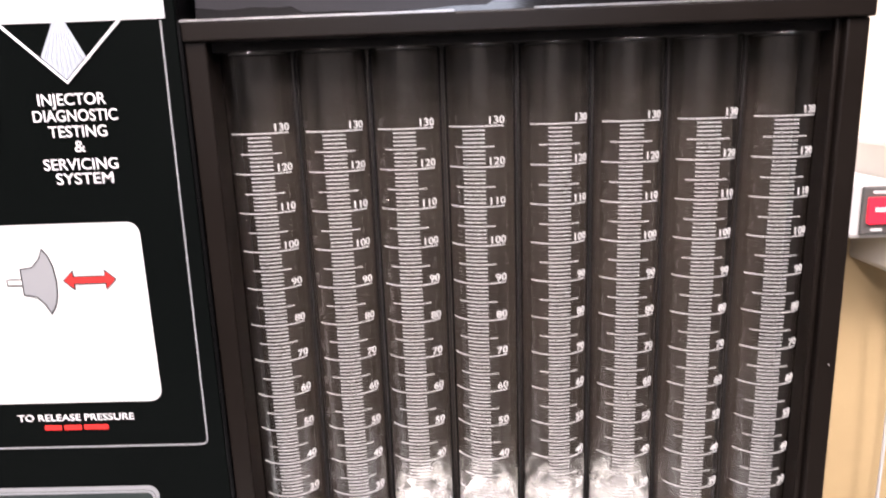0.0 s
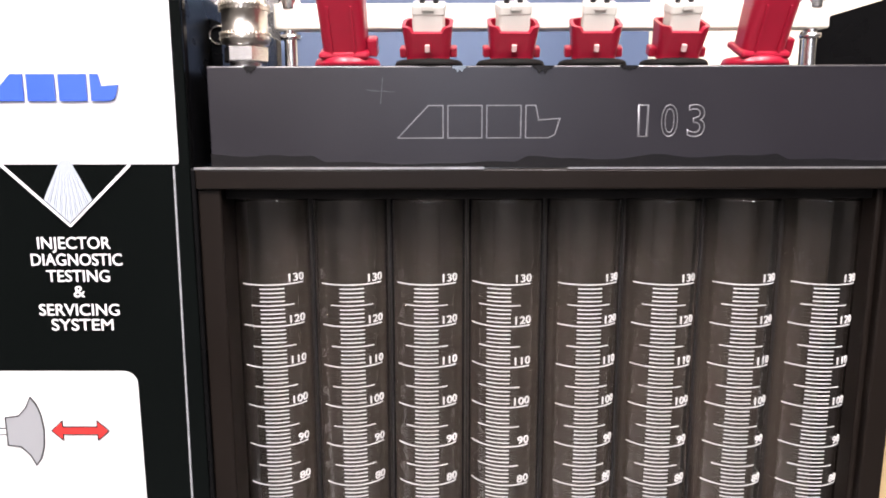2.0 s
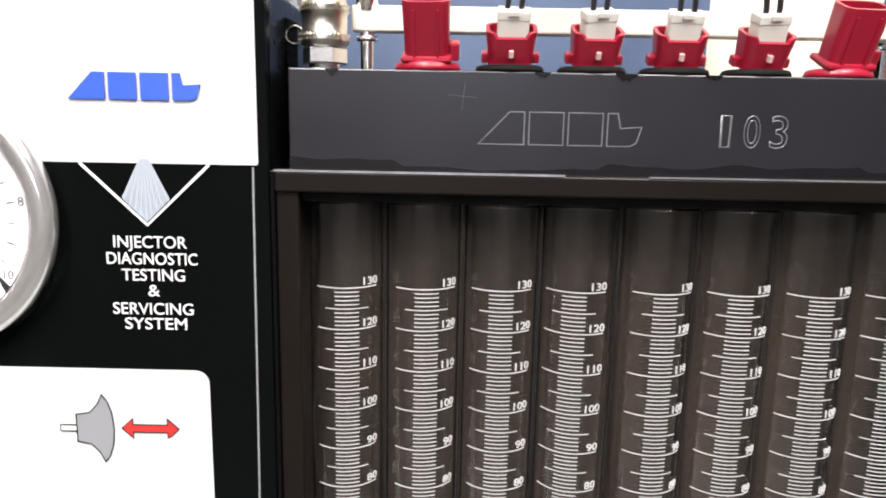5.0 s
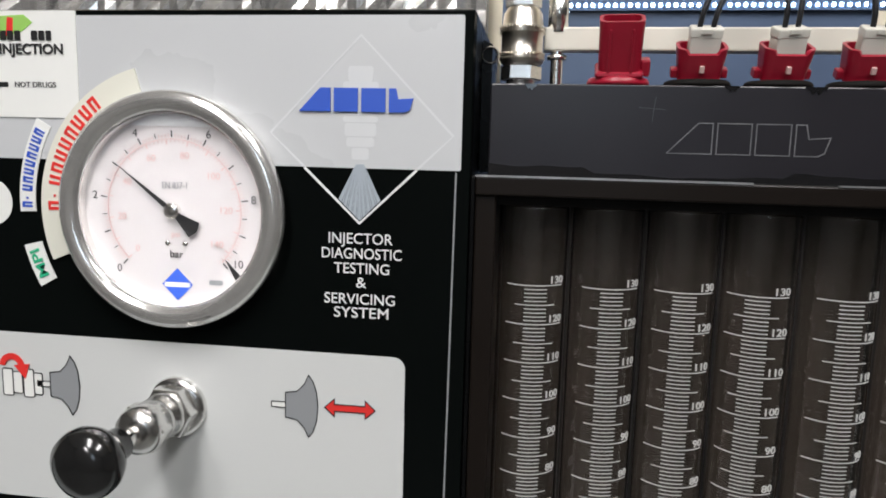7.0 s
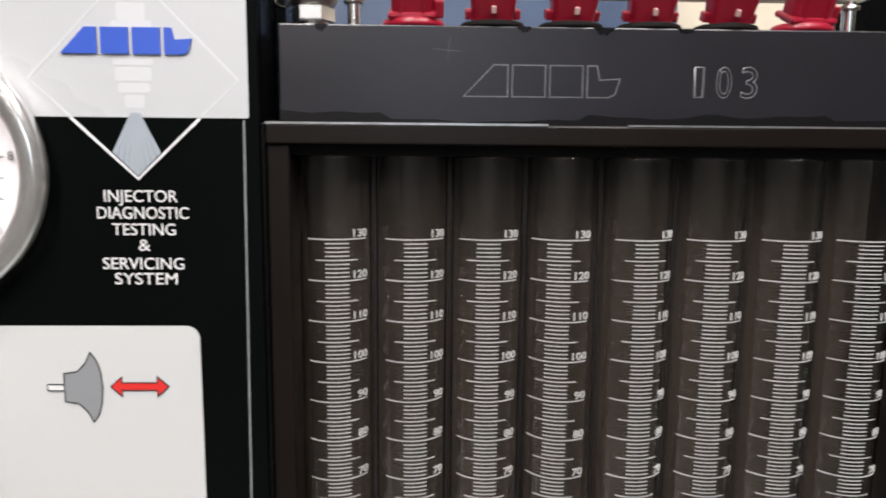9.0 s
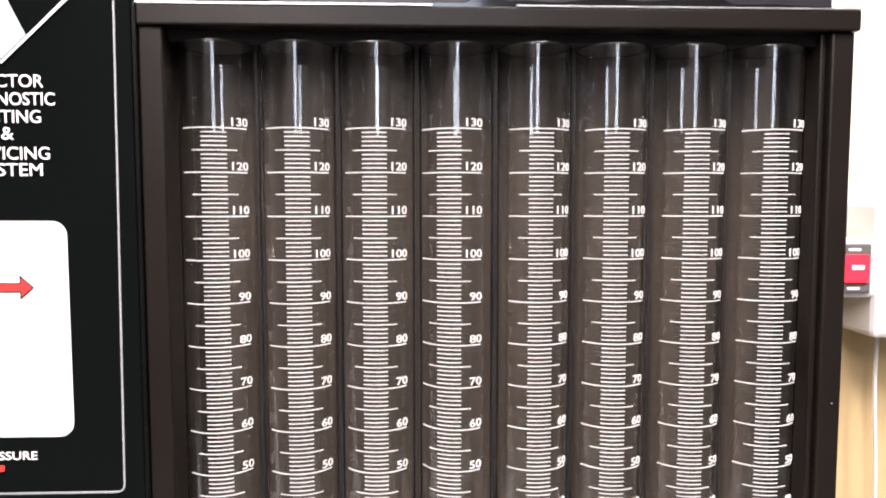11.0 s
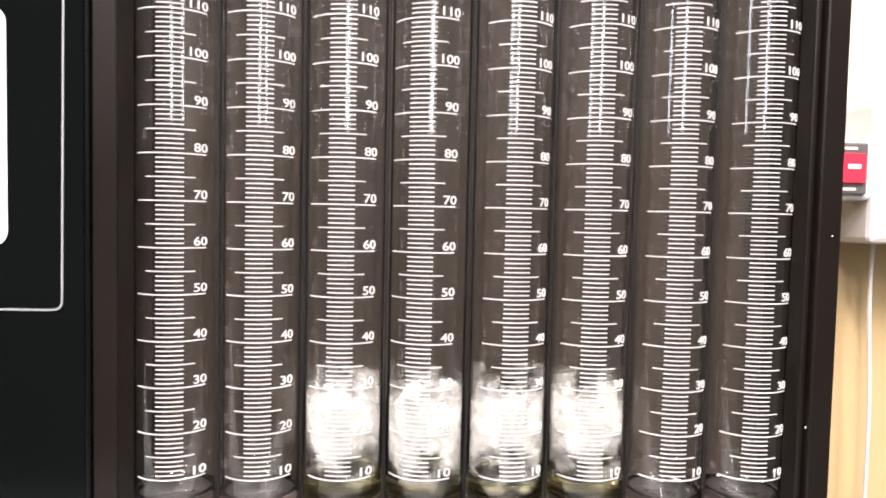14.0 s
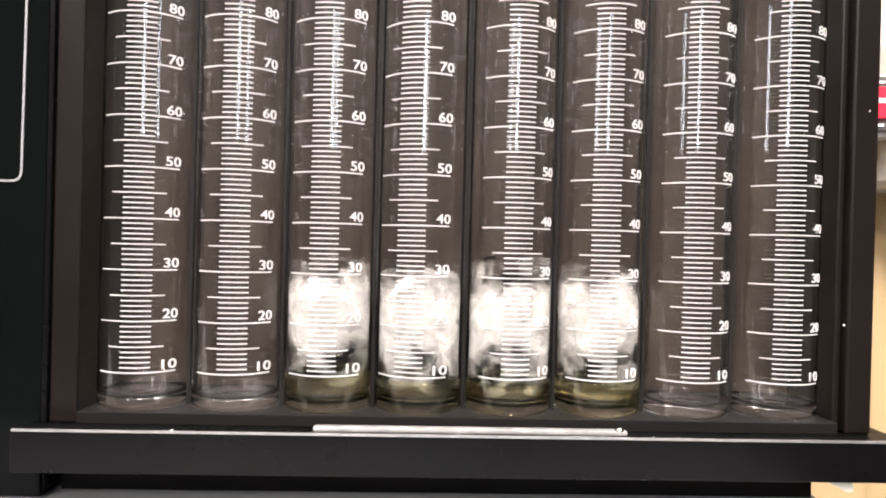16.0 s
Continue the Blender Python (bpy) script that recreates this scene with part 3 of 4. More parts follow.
for i in range(74):
    a = radians(225 - 3.72 * i)
    w, long = (0.0005, 0.0020) if i % 5 == 0 else (0.0002, 0.0011)
    n, d = Vector((-math.sin(a), math.cos(a))) * w / 2, Vector((math.cos(a), math.sin(a)))
    r1 = 0.0318
    plate([tuple(d * (r1 - long) - n), tuple(d * r1 - n), tuple(d * r1 + n), tuple(d * (r1 - long) + n)], DY - 0.0002, DY + 0.0003, bm_red)
part("tick_marks", bm_tick, ICON_DARK, dial, "black dial ticks")
part("tick_marks", bm_red, FADED_RED, dial, "faint red dial ticks")
part("scale_arc", plate(arc(0, 0, 0.0320, 0.0324, 225, -45, 90), DY - 0.0001, DY + 0.0003), FADED_RED, dial)
for i, n in enumerate(("0", "2", "4", "6", "8", "10")):
    a = radians(225 - 54 * i)
    r = 0.0388
    if n == "10":
        a = radians(-37)
    lettering("numeral", n, r * math.cos(a), r * math.sin(a) - 0.0018, 0.0036, ICON_DARK, dial, DY - 0.0002, 0.0, "black dial numeral", bold=0.0)
for i, n in enumerate(("0", "20", "40", "60", "80", "100", "120", "140")):
    a = radians(225 - 37.2 * i)
    lettering("numeral", n, 0.0255 * math.cos(a), 0.0255 * math.sin(a) - 0.0014, 0.0031, FADED_RED, dial, DY - 0.0002, 0.0, "faint red dial numeral", bold=0.0)
lettering("lettering", "EN 837-1", 0.0008, 0.0100, 0.0030, ICON_GREY, dial, DY - 0.0002, 0.0120, "small dial inscription", bold=0.0)
lettering("lettering", "bar", 0.0010, -0.0215, 0.0034, BLACK_INK, dial, DY - 0.0002, 0.0, "black unit word", bold=0.0)
lettering("lettering", "psi", 0.0008, -0.0120, 0.0028, FADED_RED, dial, DY - 0.0002, 0.0, "faint red unit word", bold=0.0)
part("word_bar", plate(rounded(0.0165, 0.0230, -0.0335, -0.0312, 0.0004, 1), DY - 0.0002, DY + 0.0003), ICON_GREY, dial)
part("stop_mark", plate([(0.0245, -0.0215), (0.0330, -0.0300), (0.0290, -0.0305)], DY - 0.0003, DY + 0.0003), BLACK_INK, dial, "black end mark of the scale")
part("dial_mark", plate([(0.001, -0.0265), (0.0085, -0.0340), (0.001, -0.0415), (-0.0065, -0.0340)], DY - 0.0002, DY + 0.0003), BLUE_INK, dial, "blue diamond mark")
part("dial_mark", plate(rounded(-0.0052, 0.0072, -0.0352, -0.0330, 0.0004, 1), DY - 0.0004, DY), PALE_INK, dial)
for sx in (-0.0033, 0.0052):
    part("screw", lathe([(0, -0.0072), (0.0010, -0.0070), (0.0014, -0.0056)], "y", 14, None, (sx, 0, -0.0150)), STEEL, dial, "small dial screw", True)
na = radians(142)
nd, nn = Vector((math.cos(na), math.sin(na))), Vector((-math.sin(na), math.cos(na)))
needle = [nd * 0.0325, nd * 0.004 + nn * 0.0011, nd * -0.004 + nn * 0.0016, nd * -0.0135 + nn * 0.0042, nd * -0.0150, nd * -0.0135 - nn * 0.0042, nd * -0.004 - nn * 0.0016, nd * 0.004 - nn * 0.0011]
part("needle", plate([tuple(p) for p in needle], -0.0092, -0.0086), BLACK_INK, g, "black pointer with a broad tail")
part("hub", lathe([(0, -0.0112), (0.0028, -0.0110), (0.0036, -0.0100), (0.0036, -0.0055)], "y", 24), STEEL, g, "steel pointer hub", True)

# ---------------------------------------------------------------- release valve
v = thing("release_valve", "nickel-plated pull valve with a black knob", "valve", -0.1315, 0, 1.2562)
v.matrix_basis = pose(-0.1315, 0, 1.2562, 1.5, 0, -4.5)
part("flange", lathe([(0.0, -0.0030), (0.0110, -0.0030), (0.0138, -0.0026), (0.0146, -0.0010), (0.0146, 0.0020)], "y", 40), CHROME, v, "round plated washer", True)
part("hex_nut", hexagon(0.0128, -0.0100, -0.0030, "y"), CHROME, v, "plated hexagon nut")
part("valve_body", lathe([(0.0102, -0.0095), (0.0104, -0.0140), (0.0088, -0.0150), (0.0088, -0.0190), (0.0106, -0.0200), (0.0108, -0.0290), (0.0096, -0.0320), (0.0056, -0.0335), (0.0, -0.0335)], "y", 40), CHROME, v, "turned plated valve body", True)
part("hex_nut", hexagon(0.0116, -0.0285, -0.0215, "y"), CHROME, v)
part("stem", lathe([(0.0042, -0.0330), (0.0042, -0.0430), (0.0036, -0.0440)], "y", 24), STEEL, v, "steel stem", True)
part("knob", lathe([(0.0070, -0.0420), (0.0072, -0.0480), (0.0085, -0.0510), (0.0126, -0.0535), (0.0143, -0.0570), (0.0146, -0.0605), (0.0135, -0.0640), (0.0096, -0.0668), (0.0048, -0.0680), (0.0, -0.0682)], "y", 48), KNOB, v, "glossy black round knob", True)

# ---------------------------------------------------------------- burette unit
X0, X1 = 0.0065, 0.2845
SH = 1.1009
unit = thing("burette_frame", "black steel frame round the measuring cylinders", "frame", 0, 0, 0)
part("top_bar", box(X0, X1 + 0.001, -0.0020, 0.050, 1.3610, 1.3690, 0.0008), FRAME_MAT, unit)
# thin pale metallic strips along the front edges
part("bright_edge", box(X0, 0.118, -0.0024, -0.0012, 1.3688, 1.3696), EDGE, unit, "thin bright metallic edge")
part("bright_edge", box(0.150, X1 + 0.001, -0.0024, -0.0014, 1.3689, 1.3695), EDGE, unit, "thin bright metallic edge")
part("jamb", box(X0, 0.0155, 0.0, 0.050, SH, 1.3610, 0.0008), FRAME_MAT, unit)
part("jamb", box(0.0046, X0 - 0.0002, -0.0012, 0.050, SH, 1.3690, 0.0004), CASE, unit)
part("jamb", box(0.2724, 0.2750, 0.0030, 0.050, SH, 1.3610, 0.0008), FRAME_MAT, unit)
part("jamb", box(0.2752, X1, 0.0, 0.052, SH, 1.3610, 0.0010), FRAME_MAT, unit)
part("backboard", box(0.0046, X1, 0.0315, 0.0360, 1.0980, 1.362), BACK, unit, "dark brown-grey backboard")
part("ledge", box(0.0005, 0.292, -0.0100, 0.050, SH - 0.004, SH, 0.0008), CASE, unit, "glossy black shelf")
part("pad", box(0.0157, 0.2722, -0.0008, 0.0313, SH, SH + 0.0040, 0.0003), SLOT, unit, "thin black rubber pad")
part("lip", box(0.0005, 0.292, -0.0112, -0.0088, SH - 0.0130, SH + 0.0006, 0.0005), CASE, unit, "black front lip of the shelf")
part("bright_edge", box(0.0010, 0.2915, -0.0115, -0.0105, SH + 0.0002, SH + 0.0009), EDGE, unit, "thin bright metallic edge")
# black plate put in for the dark gap over the cylinder tops
part("gap_dark_plate", box(0.0157, 0.2722, 0.0060, 0.0313, 1.3568, 1.3608), SLOT, unit, "black plate added to darken the gap under the top bar")
# shadow below the lip is put into the black of this recessed support
part("plinth", box(0.0060, 0.270, 0.010, 0.050, 1.0755, SH - 0.004), SLOT, unit, "recessed plinth, black for the shadow below the lip")

rail = thing("injector_rail", "grey-black metal rail with an engraved mark and number", "rail", 0, 0, 0)
part("rail_body", box(0.0112, 0.2772, 0.0040, 0.0380, 1.3690, 1.4080, 0.0006), RAIL_MAT, rail)
for pts in mark_shapes(0.0846, 0.1475, 1.3806, 1.3930):
    outline("engraved_mark", pts, 0.00022, 0.0040, ENGRAVE, rail, "engraved outline of a plain block")
for digit, dx, dw in (("1", 0.1797, 0.0046), ("0", 0.1899, 0.0066), ("3", 0.2003, 0.0070)):
    num = new("engraved_number", text_mesh("engraved_number", digit, 0.0120, ENGRAVE, dw, outline=0.016))
    num.parent = rail
    num.matrix_basis = pose(dx, 0.0041, 1.3811)
    tagged(num, "engraved outlined digit " + digit)
rng = random.Random(4)
top = []
for i in range(61):
    u = i / 60
    h = 0.0028 + 0.0018 * noise.noise((u * 5.0, 3.1, 0)) + 0.0010 * noise.noise((u * 19.0, 1.7, 0))
    h *= 0.8 + 0.9 * (u < 0.16) + 0.7 * (0.45 < u < 0.85)
    top.append((0.0114 + 0.2650 * u, 1.3692 + max(0.0004, h)))
part("oil_film", plate([(0.0114, 1.3690)] + top + [(0.2764, 1.3690)], 0.0036, 0.0041), WET, rail, "wet dark oil film along the foot")

# scratches and drips on the rail
for x, z, ang, ln in ((0.0785, 1.3985, 84, 0.0100), (0.0780, 1.3985, -4, 0.0110)):
    part("scratch", box(-ln / 2, ln / 2, -0.00004, 0.0002, -0.00004, 0.00004), ENGRAVE, rail, "fine pale scratch", False, pose(x, 0.0040, z, 0, -ang, 0))
for i, (x, w, ln) in enumerate(((0.1085, 0.0030, 0.0022), (0.1405, 0.0042, 0.0030), (0.0280, 0.0026, 0.0026), (0.1735, 0.0034, 0.0014))):
    pts = [(x - w, 1.4079)] + [(x - w + 2 * w * k / 10, 1.4074 - ln * math.sin(math.pi * k / 10) * (0.7 + 0.3 * math.sin(k * 2.1 + i))) for k in range(1, 10)] + [(x + w, 1.4079)]
    part("oil_drip", plate(pts, 0.0036, 0.0041), WET, rail, "dark wet drip")

# measuring cylinders
TX, TP, TY, TS, TR = 0.03164, 0.03211, 0.0148, 0.0, 0.0152
ZB, Z0, K = 1.1050, 1.10068, 0.00171


def on_tube(me, r):
    for q in me.vertices:
        x, y, z = q.co
        a = x / r
        q.co = ((r - y) * math.sin(a), -(r - y) * math.cos(a), z)


def scale_line(bm, z, a0, a1, w, r, n):
    rows = []
    for i in range(n + 1):
        a = radians(a0 + (a1 - a0) * i / n)
        rows.append([bm.verts.new((q * math.sin(a), -q * math.cos(a), z + s)) for q, s in ((r, -w / 2), (r + 0.00012, -w / 2), (r + 0.00012, w / 2), (r, w / 2))])
    for p, q in zip(rows, rows[1:]):
        for i in range(4):
            bm.faces.new((p[i], p[(i + 1) % 4], q[(i + 1) % 4], q[i]))
    bm.faces.new(rows[0])
    bm.faces.new(rows[-1][::-1])


def cylinder():
    tube = thing("measuring_cylinder", "clear glass measuring cylinder with white graduations, empty", "measuring cylinder", 0, 0, 0, "row of measuring cylinders")
    h = 1.3565 - ZB
    gl = part("glass_tube", lathe([(0.0, 0.0), (TR - 0.0015, 0.0), (TR - 0.0005, 0.0003), (TR - 0.0001, 0.0009), (TR, 0.0018), (TR, 0.0022), (TR, 0.0026), (TR, h - 0.0012), (TR, h - 0.0008), (TR, h - 0.0004), (TR - 0.0002, h), (TR - 0.0005, h), (TR - 0.0007, h - 0.0004), (TR - 0.0007, h - 0.0008), (TR - 0.0007, h - 0.0012), (TR - 0.0007, 0.0070), (TR - 0.0007, 0.0064), (TR - 0.0008, 0.0056), (TR - 0.0014, 0.0046), (TR - 0.0030, 0.0040), (TR - 0.007, 0.0046), (0.0, 0.0052)], "z", 64), TUBE_GLASS, tube, "clear glass wall", True)
    gl.visible_shadow = False
    lines = []
    for a, w, k in ((51, 0.00048, 20), (34, 0.00044, 14), (18.5, 0.00044, 8)):
        bm = bmesh.new()
        scale_line(bm, 0.0, -a, a, w, TR, k)
        bmesh.ops.recalc_face_normals(bm, faces=bm.faces)
        me = bpy.data.meshes.new("graduation_line")
        bm.to_mesh(me)
        bm.free()
        me.materials.append(TUBE_INK)
        lines.append(me)
    for n in range(10, 131):
        ob = new("graduation_line", lines[0 if n % 10 == 0 else (1 if n % 5 == 0 else 2)])
        ob.parent = tube
        ob.matrix_basis = pose(0, 0, Z0 + K * n - ZB)
    for n in range(10, 131, 10):
        w = 0.0055 if n < 100 else 0.0072
        me = text_mesh("number", str(n), 0.0031, TUBE_INK, w, bold=0.010)
        for q in me.vertices:
            q.co.x += TR * radians(53) - w / 2
        on_tube(me, TR + 0.0001)
        ob = new("number", me)
        ob.parent = tube
        ob.matrix_basis = pose(0, 0, Z0 + K * n - ZB + 0.0009)
    return tube


ROT = (8.5, 7.6, -2, -14, 2.3, -6.7, -6.8, -7.7)
spots = [(TX + TP * i, TY + TS * i) for i in range(8)]
first = cylinder()
first.matrix_basis = pose(spots[0][0], spots[0][1], ZB, 0, 0, ROT[0])
tubes = [first]
for i in range(1, 8):
    tubes.append(copy_thing(first, pose(spots[i][0], spots[i][1], ZB, 0, 0, ROT[i])))
for i in range(2, 6):
    tagged(tubes[i], "clear glass measuring cylinder with white graduations, fluid and white foam inside")
for i in range(7):
    x, y = spots[i][0] + TP / 2, spots[i][1] + TS / 2
    # added black strip that darkens the gap between neighbouring cylinders
    part("gap_shade_strip", box(x - 0.0005, x + 0.0005, y - 0.0030, y + 0.0030, SH + 0.0040, 1.3565), SLOT, unit, "narrow black strip for the shade between two cylinders")


def foam(seed, x, y, z0, z1):
    """Nested ragged shells, thin at their edges, so that the cloud looks soft."""
    bm = bmesh.new()
    h = z1 - z0
    n, rows = 44, 30
    for k, (share, squash) in enumerate(((1.0, 1.0), (0.955, 0.97))):
        r = (TR - 0.0008) * share
        grid = []
        for j in range(rows + 1):
            u = j / rows
            row = []
            for i in range(n):
                a = 2 * math.pi * i / n
                p = Vector((math.cos(a) * 1.5 + k * 0.4, math.sin(a) * 1.5, u * 4 + seed * 7))
                q = r * (1 - 0.02 * abs(noise.noise(p * 1.7)) - 0.02 * abs(noise.noise(p * 4.5)))
                z = h * (0.5 + (u - 0.5) * squash) + 0.004 * noise.noise(p * 1.1) + 0.0012 * noise.noise(p * 4)
                row.append(bm.verts.new((q * math.cos(a), q * math.sin(a), z)))
            grid.append(row)
        for a, b in zip(grid, grid[1:]):
            for i in range(n):
                bm.faces.new((a[i], a[(i + 1) % n], b[(i + 1) % n], b[i]))
        for row, zz in ((grid[0], -0.001), (grid[-1], h * squash + 0.002)):
            c = bm.verts.new((0, 0, zz))
            for i in range(n):
                bm.faces.new((row[i], row[(i + 1) % n], c))
    bmesh.ops.recalc_face_normals(bm, faces=bm.faces)
    ob = link("foam", bm, FOAM, None, "", True, Matrix.Translation((x, y, z0)))
    bm = bmesh.new()
    r, grid = (TR - 0.0008) * 0.92, []
    for j in range(rows + 1):
        u = j / rows
        row = []
        for i in range(n):
            a = 2 * math.pi * i / n
            p = Vector((math.cos(a) * 1.2, math.sin(a) * 1.2, u * 3 + seed * 11))
            q = r * (1 - 0.08 * abs(noise.noise(p * 1.6)) - 0.06 * abs(noise.noise(p * 4.0)))
            q *= min(1.0, 0.50 + 2.4 * u) * min(1.0, 0.25 + 2.2 * (1 - u))
            z = h * (0.26 + 0.60 * u) + 0.0070 * noise.noise(p * 1.2) + 0.0030 * noise.noise(p * 3.3)
            row.append(bm.verts.new((q * math.cos(a), q * math.sin(a), z)))
        grid.append(row)
    for a, b in zip(grid, grid[1:]):
        for i in range(n):
            bm.faces.new((a[i], a[(i + 1) % n], b[(i + 1) % n], b[i]))
    for row, zz in ((grid[0], h * 0.25), (grid[-1], h * 0.87)):
        c = bm.verts.new((0, 0, zz))
        for i in range(n):
            bm.faces.new((row[i], row[(i + 1) % n], c))
    bmesh.ops.recalc_face_normals(bm, faces=bm.faces)
    part("dense_core", bm, FOAM_CORE, ob, "", True)
    return tagged(ob, "white churning fuel foam in a measuring cylinder", "foam", "foam in the cylinders")


for i, (za, zb) in zip(range(2, 6), ((1.1150, 1.1560), (1.1130, 1.1545), (1.1130, 1.1580), (1.1140, 1.1550))):
    x, y = spots[i]
    foam(i, x, y, za, zb)
    fl = link("test_fluid", lathe([(0, ZB + 0.0032), (TR - 0.0016, ZB + 0.0032), (TR - 0.0006, ZB + 0.0038), (TR - 0.0004, ZB + 0.0046), (TR - 0.0004, za + 0.0022), (TR - 0.0004, za + 0.0026), (TR - 0.0008, za + 0.003), (0, za + 0.003)], "z", 48, None, (x, y, 0)), FLUID, None, "", True)
    fl.visible_shadow = False
    tagged(fl, "pale yellow clear test fluid in a measuring cylinder", "fluid", "fluid in the cylinders")

rng = random.Random(9)
for i in range(16):
    x = 0.02 + rng.random() * 0.24
    r = rng.uniform(0.0003, 0.0008)
    part("dust_speck", lathe([(r, 0.0), (r * 0.8, r * 0.25), (0, r * 0.35)], "z", 8), PAPER, unit, "pale speck of dirt", True, pose(x, rng.uniform(-0.0098, -0.0070), SH + 0.0001, 0, 0, 0))
for i in range(3):
    r = rng.uniform(0.0002, 0.0004)
    part("dust_speck", lathe([(r, 0.0), (r * 0.8, -r * 0.25), (0, -r * 0.35)], "y", 8), PAPER, unit, "pale speck of dirt", True, pose(rng.uniform(0.2738, 0.2815), 0.0, rng.uniform(1.12, 1.34)))

strip_ob = thing("shelf_strip", "glossy smeared grey strip with a screw on the black shelf", "strip", 0, 0, 0)
part("strip_body", box(0.0940, 0.1975, -0.0070, -0.0034, SH, SH + 0.0018, 0.0006), STRIP_MAT, strip_ob)
part("screw", lathe([(0.0016, 0.0), (0.0015, 0.0006), (0.0008, 0.0010), (0, 0.0011)], "z", 16, None, (0.1950, -0.0055, SH + 0.0017)), STEEL, strip_ob, "small steel screw", True)

# ---------------------------------------------------------------- on top of the rail
RT = 1.4082


def socket(bm, w0, w1, d0, d1, h, wall, z, scoop=0.0):
    """An open-topped connector shell, its mouth dipping by scoop at the front."""
    n = 7
    shape = lambda w, d: rounded(-w / 2, w / 2, -d / 2, d / 2, min(w, d) * 0.28, n)  # noqa: E731
    rows = []
    for w, d, zz, dip in ((w0, d0, z, 0), (w0, d0, z + h * 0.15, 0), (w1, d1, z + h, 1), (w1 - wall * 2, d1 - wall * 2, z + h, 1), (w0 - wall * 2, d0 - wall * 2, z + h * 0.25, 0)):
        row = []
        for x, y in shape(w, d):
            k = max(0.0, min(1.0, (w * 0.36 - abs(x)) / (w * 0.10))) if y < 0 else 0.0
            row.append(bm.verts.new((x, y, zz - dip * scoop * k)))
        rows.append(row)
    m = len(rows[0])
    for a, b in zip(rows, rows[1:]):
        for i in range(m):
            bm.faces.new((a[i], a[(i + 1) % m], b[(i + 1) % m], b[i]))
    bm.faces.new(rows[-1])
    bm.faces.new(rows[0][::-1])
    bmesh.ops.recalc_face_normals(bm, faces=bm.faces)
    return bm


def base_disc(rx, ry, h):
    bm = lathe([(0, 0), (1, 0), (1.0, 0.4), (0.95, 0.85), (0.88, 1.0), (0, 1.0)], "z", 36)
    bmesh.ops.transform(bm, matrix=Matrix.Diagonal((rx, ry, h, 1)), verts=bm.verts)
    return bm


CX, CP, CY = 0.0643, 0.0323, 0.0145
for k in range(6):
    x = CX + CP * k
    tip = pose(0, 0, 0.002, 24, 0, 0)
    if k in (0, 5):
        c = thing("injector_connector", "tall red plastic injector connector, empty, on the rail", "connector", x, CY, RT, "connectors on the rail", 4 if k else -3)
        part("base", base_disc(0.0130, 0.0105, 0.0034), RED_PLASTIC, c, "", True)
        part("shell", socket(bmesh.new(), 0.0170, 0.0180, 0.0125, 0.0135, 0.0235, 0.0014, 0.0030), RED_PLASTIC, c, "", False, tip)
        for rx in (-0.0045, 0.0045):
            part("rib", box(rx - 0.0005, rx + 0.0005, -0.0073, -0.0060, 0.004, 0.0235, 0.0002), RED_PLASTIC, c, "", False, tip)
        part("latch", box(0.0085, 0.0125, -0.003, 0.003, 0.0030, 0.0100, 0.0008), RED_PLASTIC, c, "", False, tip)
        part("collar", box(-0.0098, 0.0098, -0.0076, 0.0076, 0.0034, 0.0062, 0.0012), RED_PLASTIC, c, "", False, tip)
    else:
        c = thing("injector_connector", "short red plastic injector connector with a black seal, on the rail", "connector", x, CY, RT, "connectors on the rail", (0, -2, 3, -2, 4)[k])
        part("seal", base_disc(0.0136, 0.0110, 0.0026), SLOT, c, "black rubber seal", True)
        part("shell", socket(bmesh.new(), 0.0170, 0.0196, 0.0125, 0.0145, 0.0132, 0.0014, 0.0024, 0.0032), RED_PLASTIC, c, "", False, tip)
        part("rib", box(-0.0009, 0.0009, -0.0082, -0.0066, 0.0065, 0.0092, 0.0002), FADED_RED, c, "", False, tip)
        for s in (-1, 1):
            part("lug", box(s * 0.0098 - 0.0014, s * 0.0098 + 0.0014, -0.0025, 0.0025, 0.0026, 0.0064, 0.0006), RED_PLASTIC, c, "", False, tip)
        p = thing("wire_plug", "ivory nylon plug with two black wires in a red connector", "plug", x + 0.0002, CY - 0.0004, RT + 0.0055, "plugs on the rail")
        p.matrix_basis = pose(x + 0.0002, CY - 0.0032, RT + 0.0062, 22, (0, 2, -4, 3, -3)[k], (0, -4, 8, -6, 5)[k])
        bm = box(-0.0060, 0.0060, -0.0040, 0.0040, 0.0, 0.0150, 0.0008)
        box(-0.0063, 0.0063, -0.0042, 0.0042, 0.0140, 0.0180, 0.0007, 2, bm)
        part("housing", bm, PLUG_MAT, p)
        part("crimp", box(-0.0022, 0.0022, -0.0050, -0.0040, 0.0160, 0.0180, 0.0003), PLUG_MAT, p)
        for s in (-1, 1):
            lean = (0, 0.010, 0.004, -0.004, -0.006)[k]
            wire("wire", [(s * 0.0026, 0, 0.017), (s * 0.0026, 0, 0.024), (s * 0.0030 + lean * 0.5, 0.006, 0.033), (s * 0.003 + lean * 1.4, 0.018, 0.052), (s * 0.003 + lean * 2.2, 0.045, 0.080)], 0.0011, WIRE_MAT, p, "black wire")

bar = thing("clamp_bar", "cream plastic clamp bar across the rail", "bar", 0, 0, 0)
part("bar_body", box(0.0325, 0.2604, 0.0260, 0.0345, 1.4248, 1.4350, 0.0008), BAR_MAT, bar)
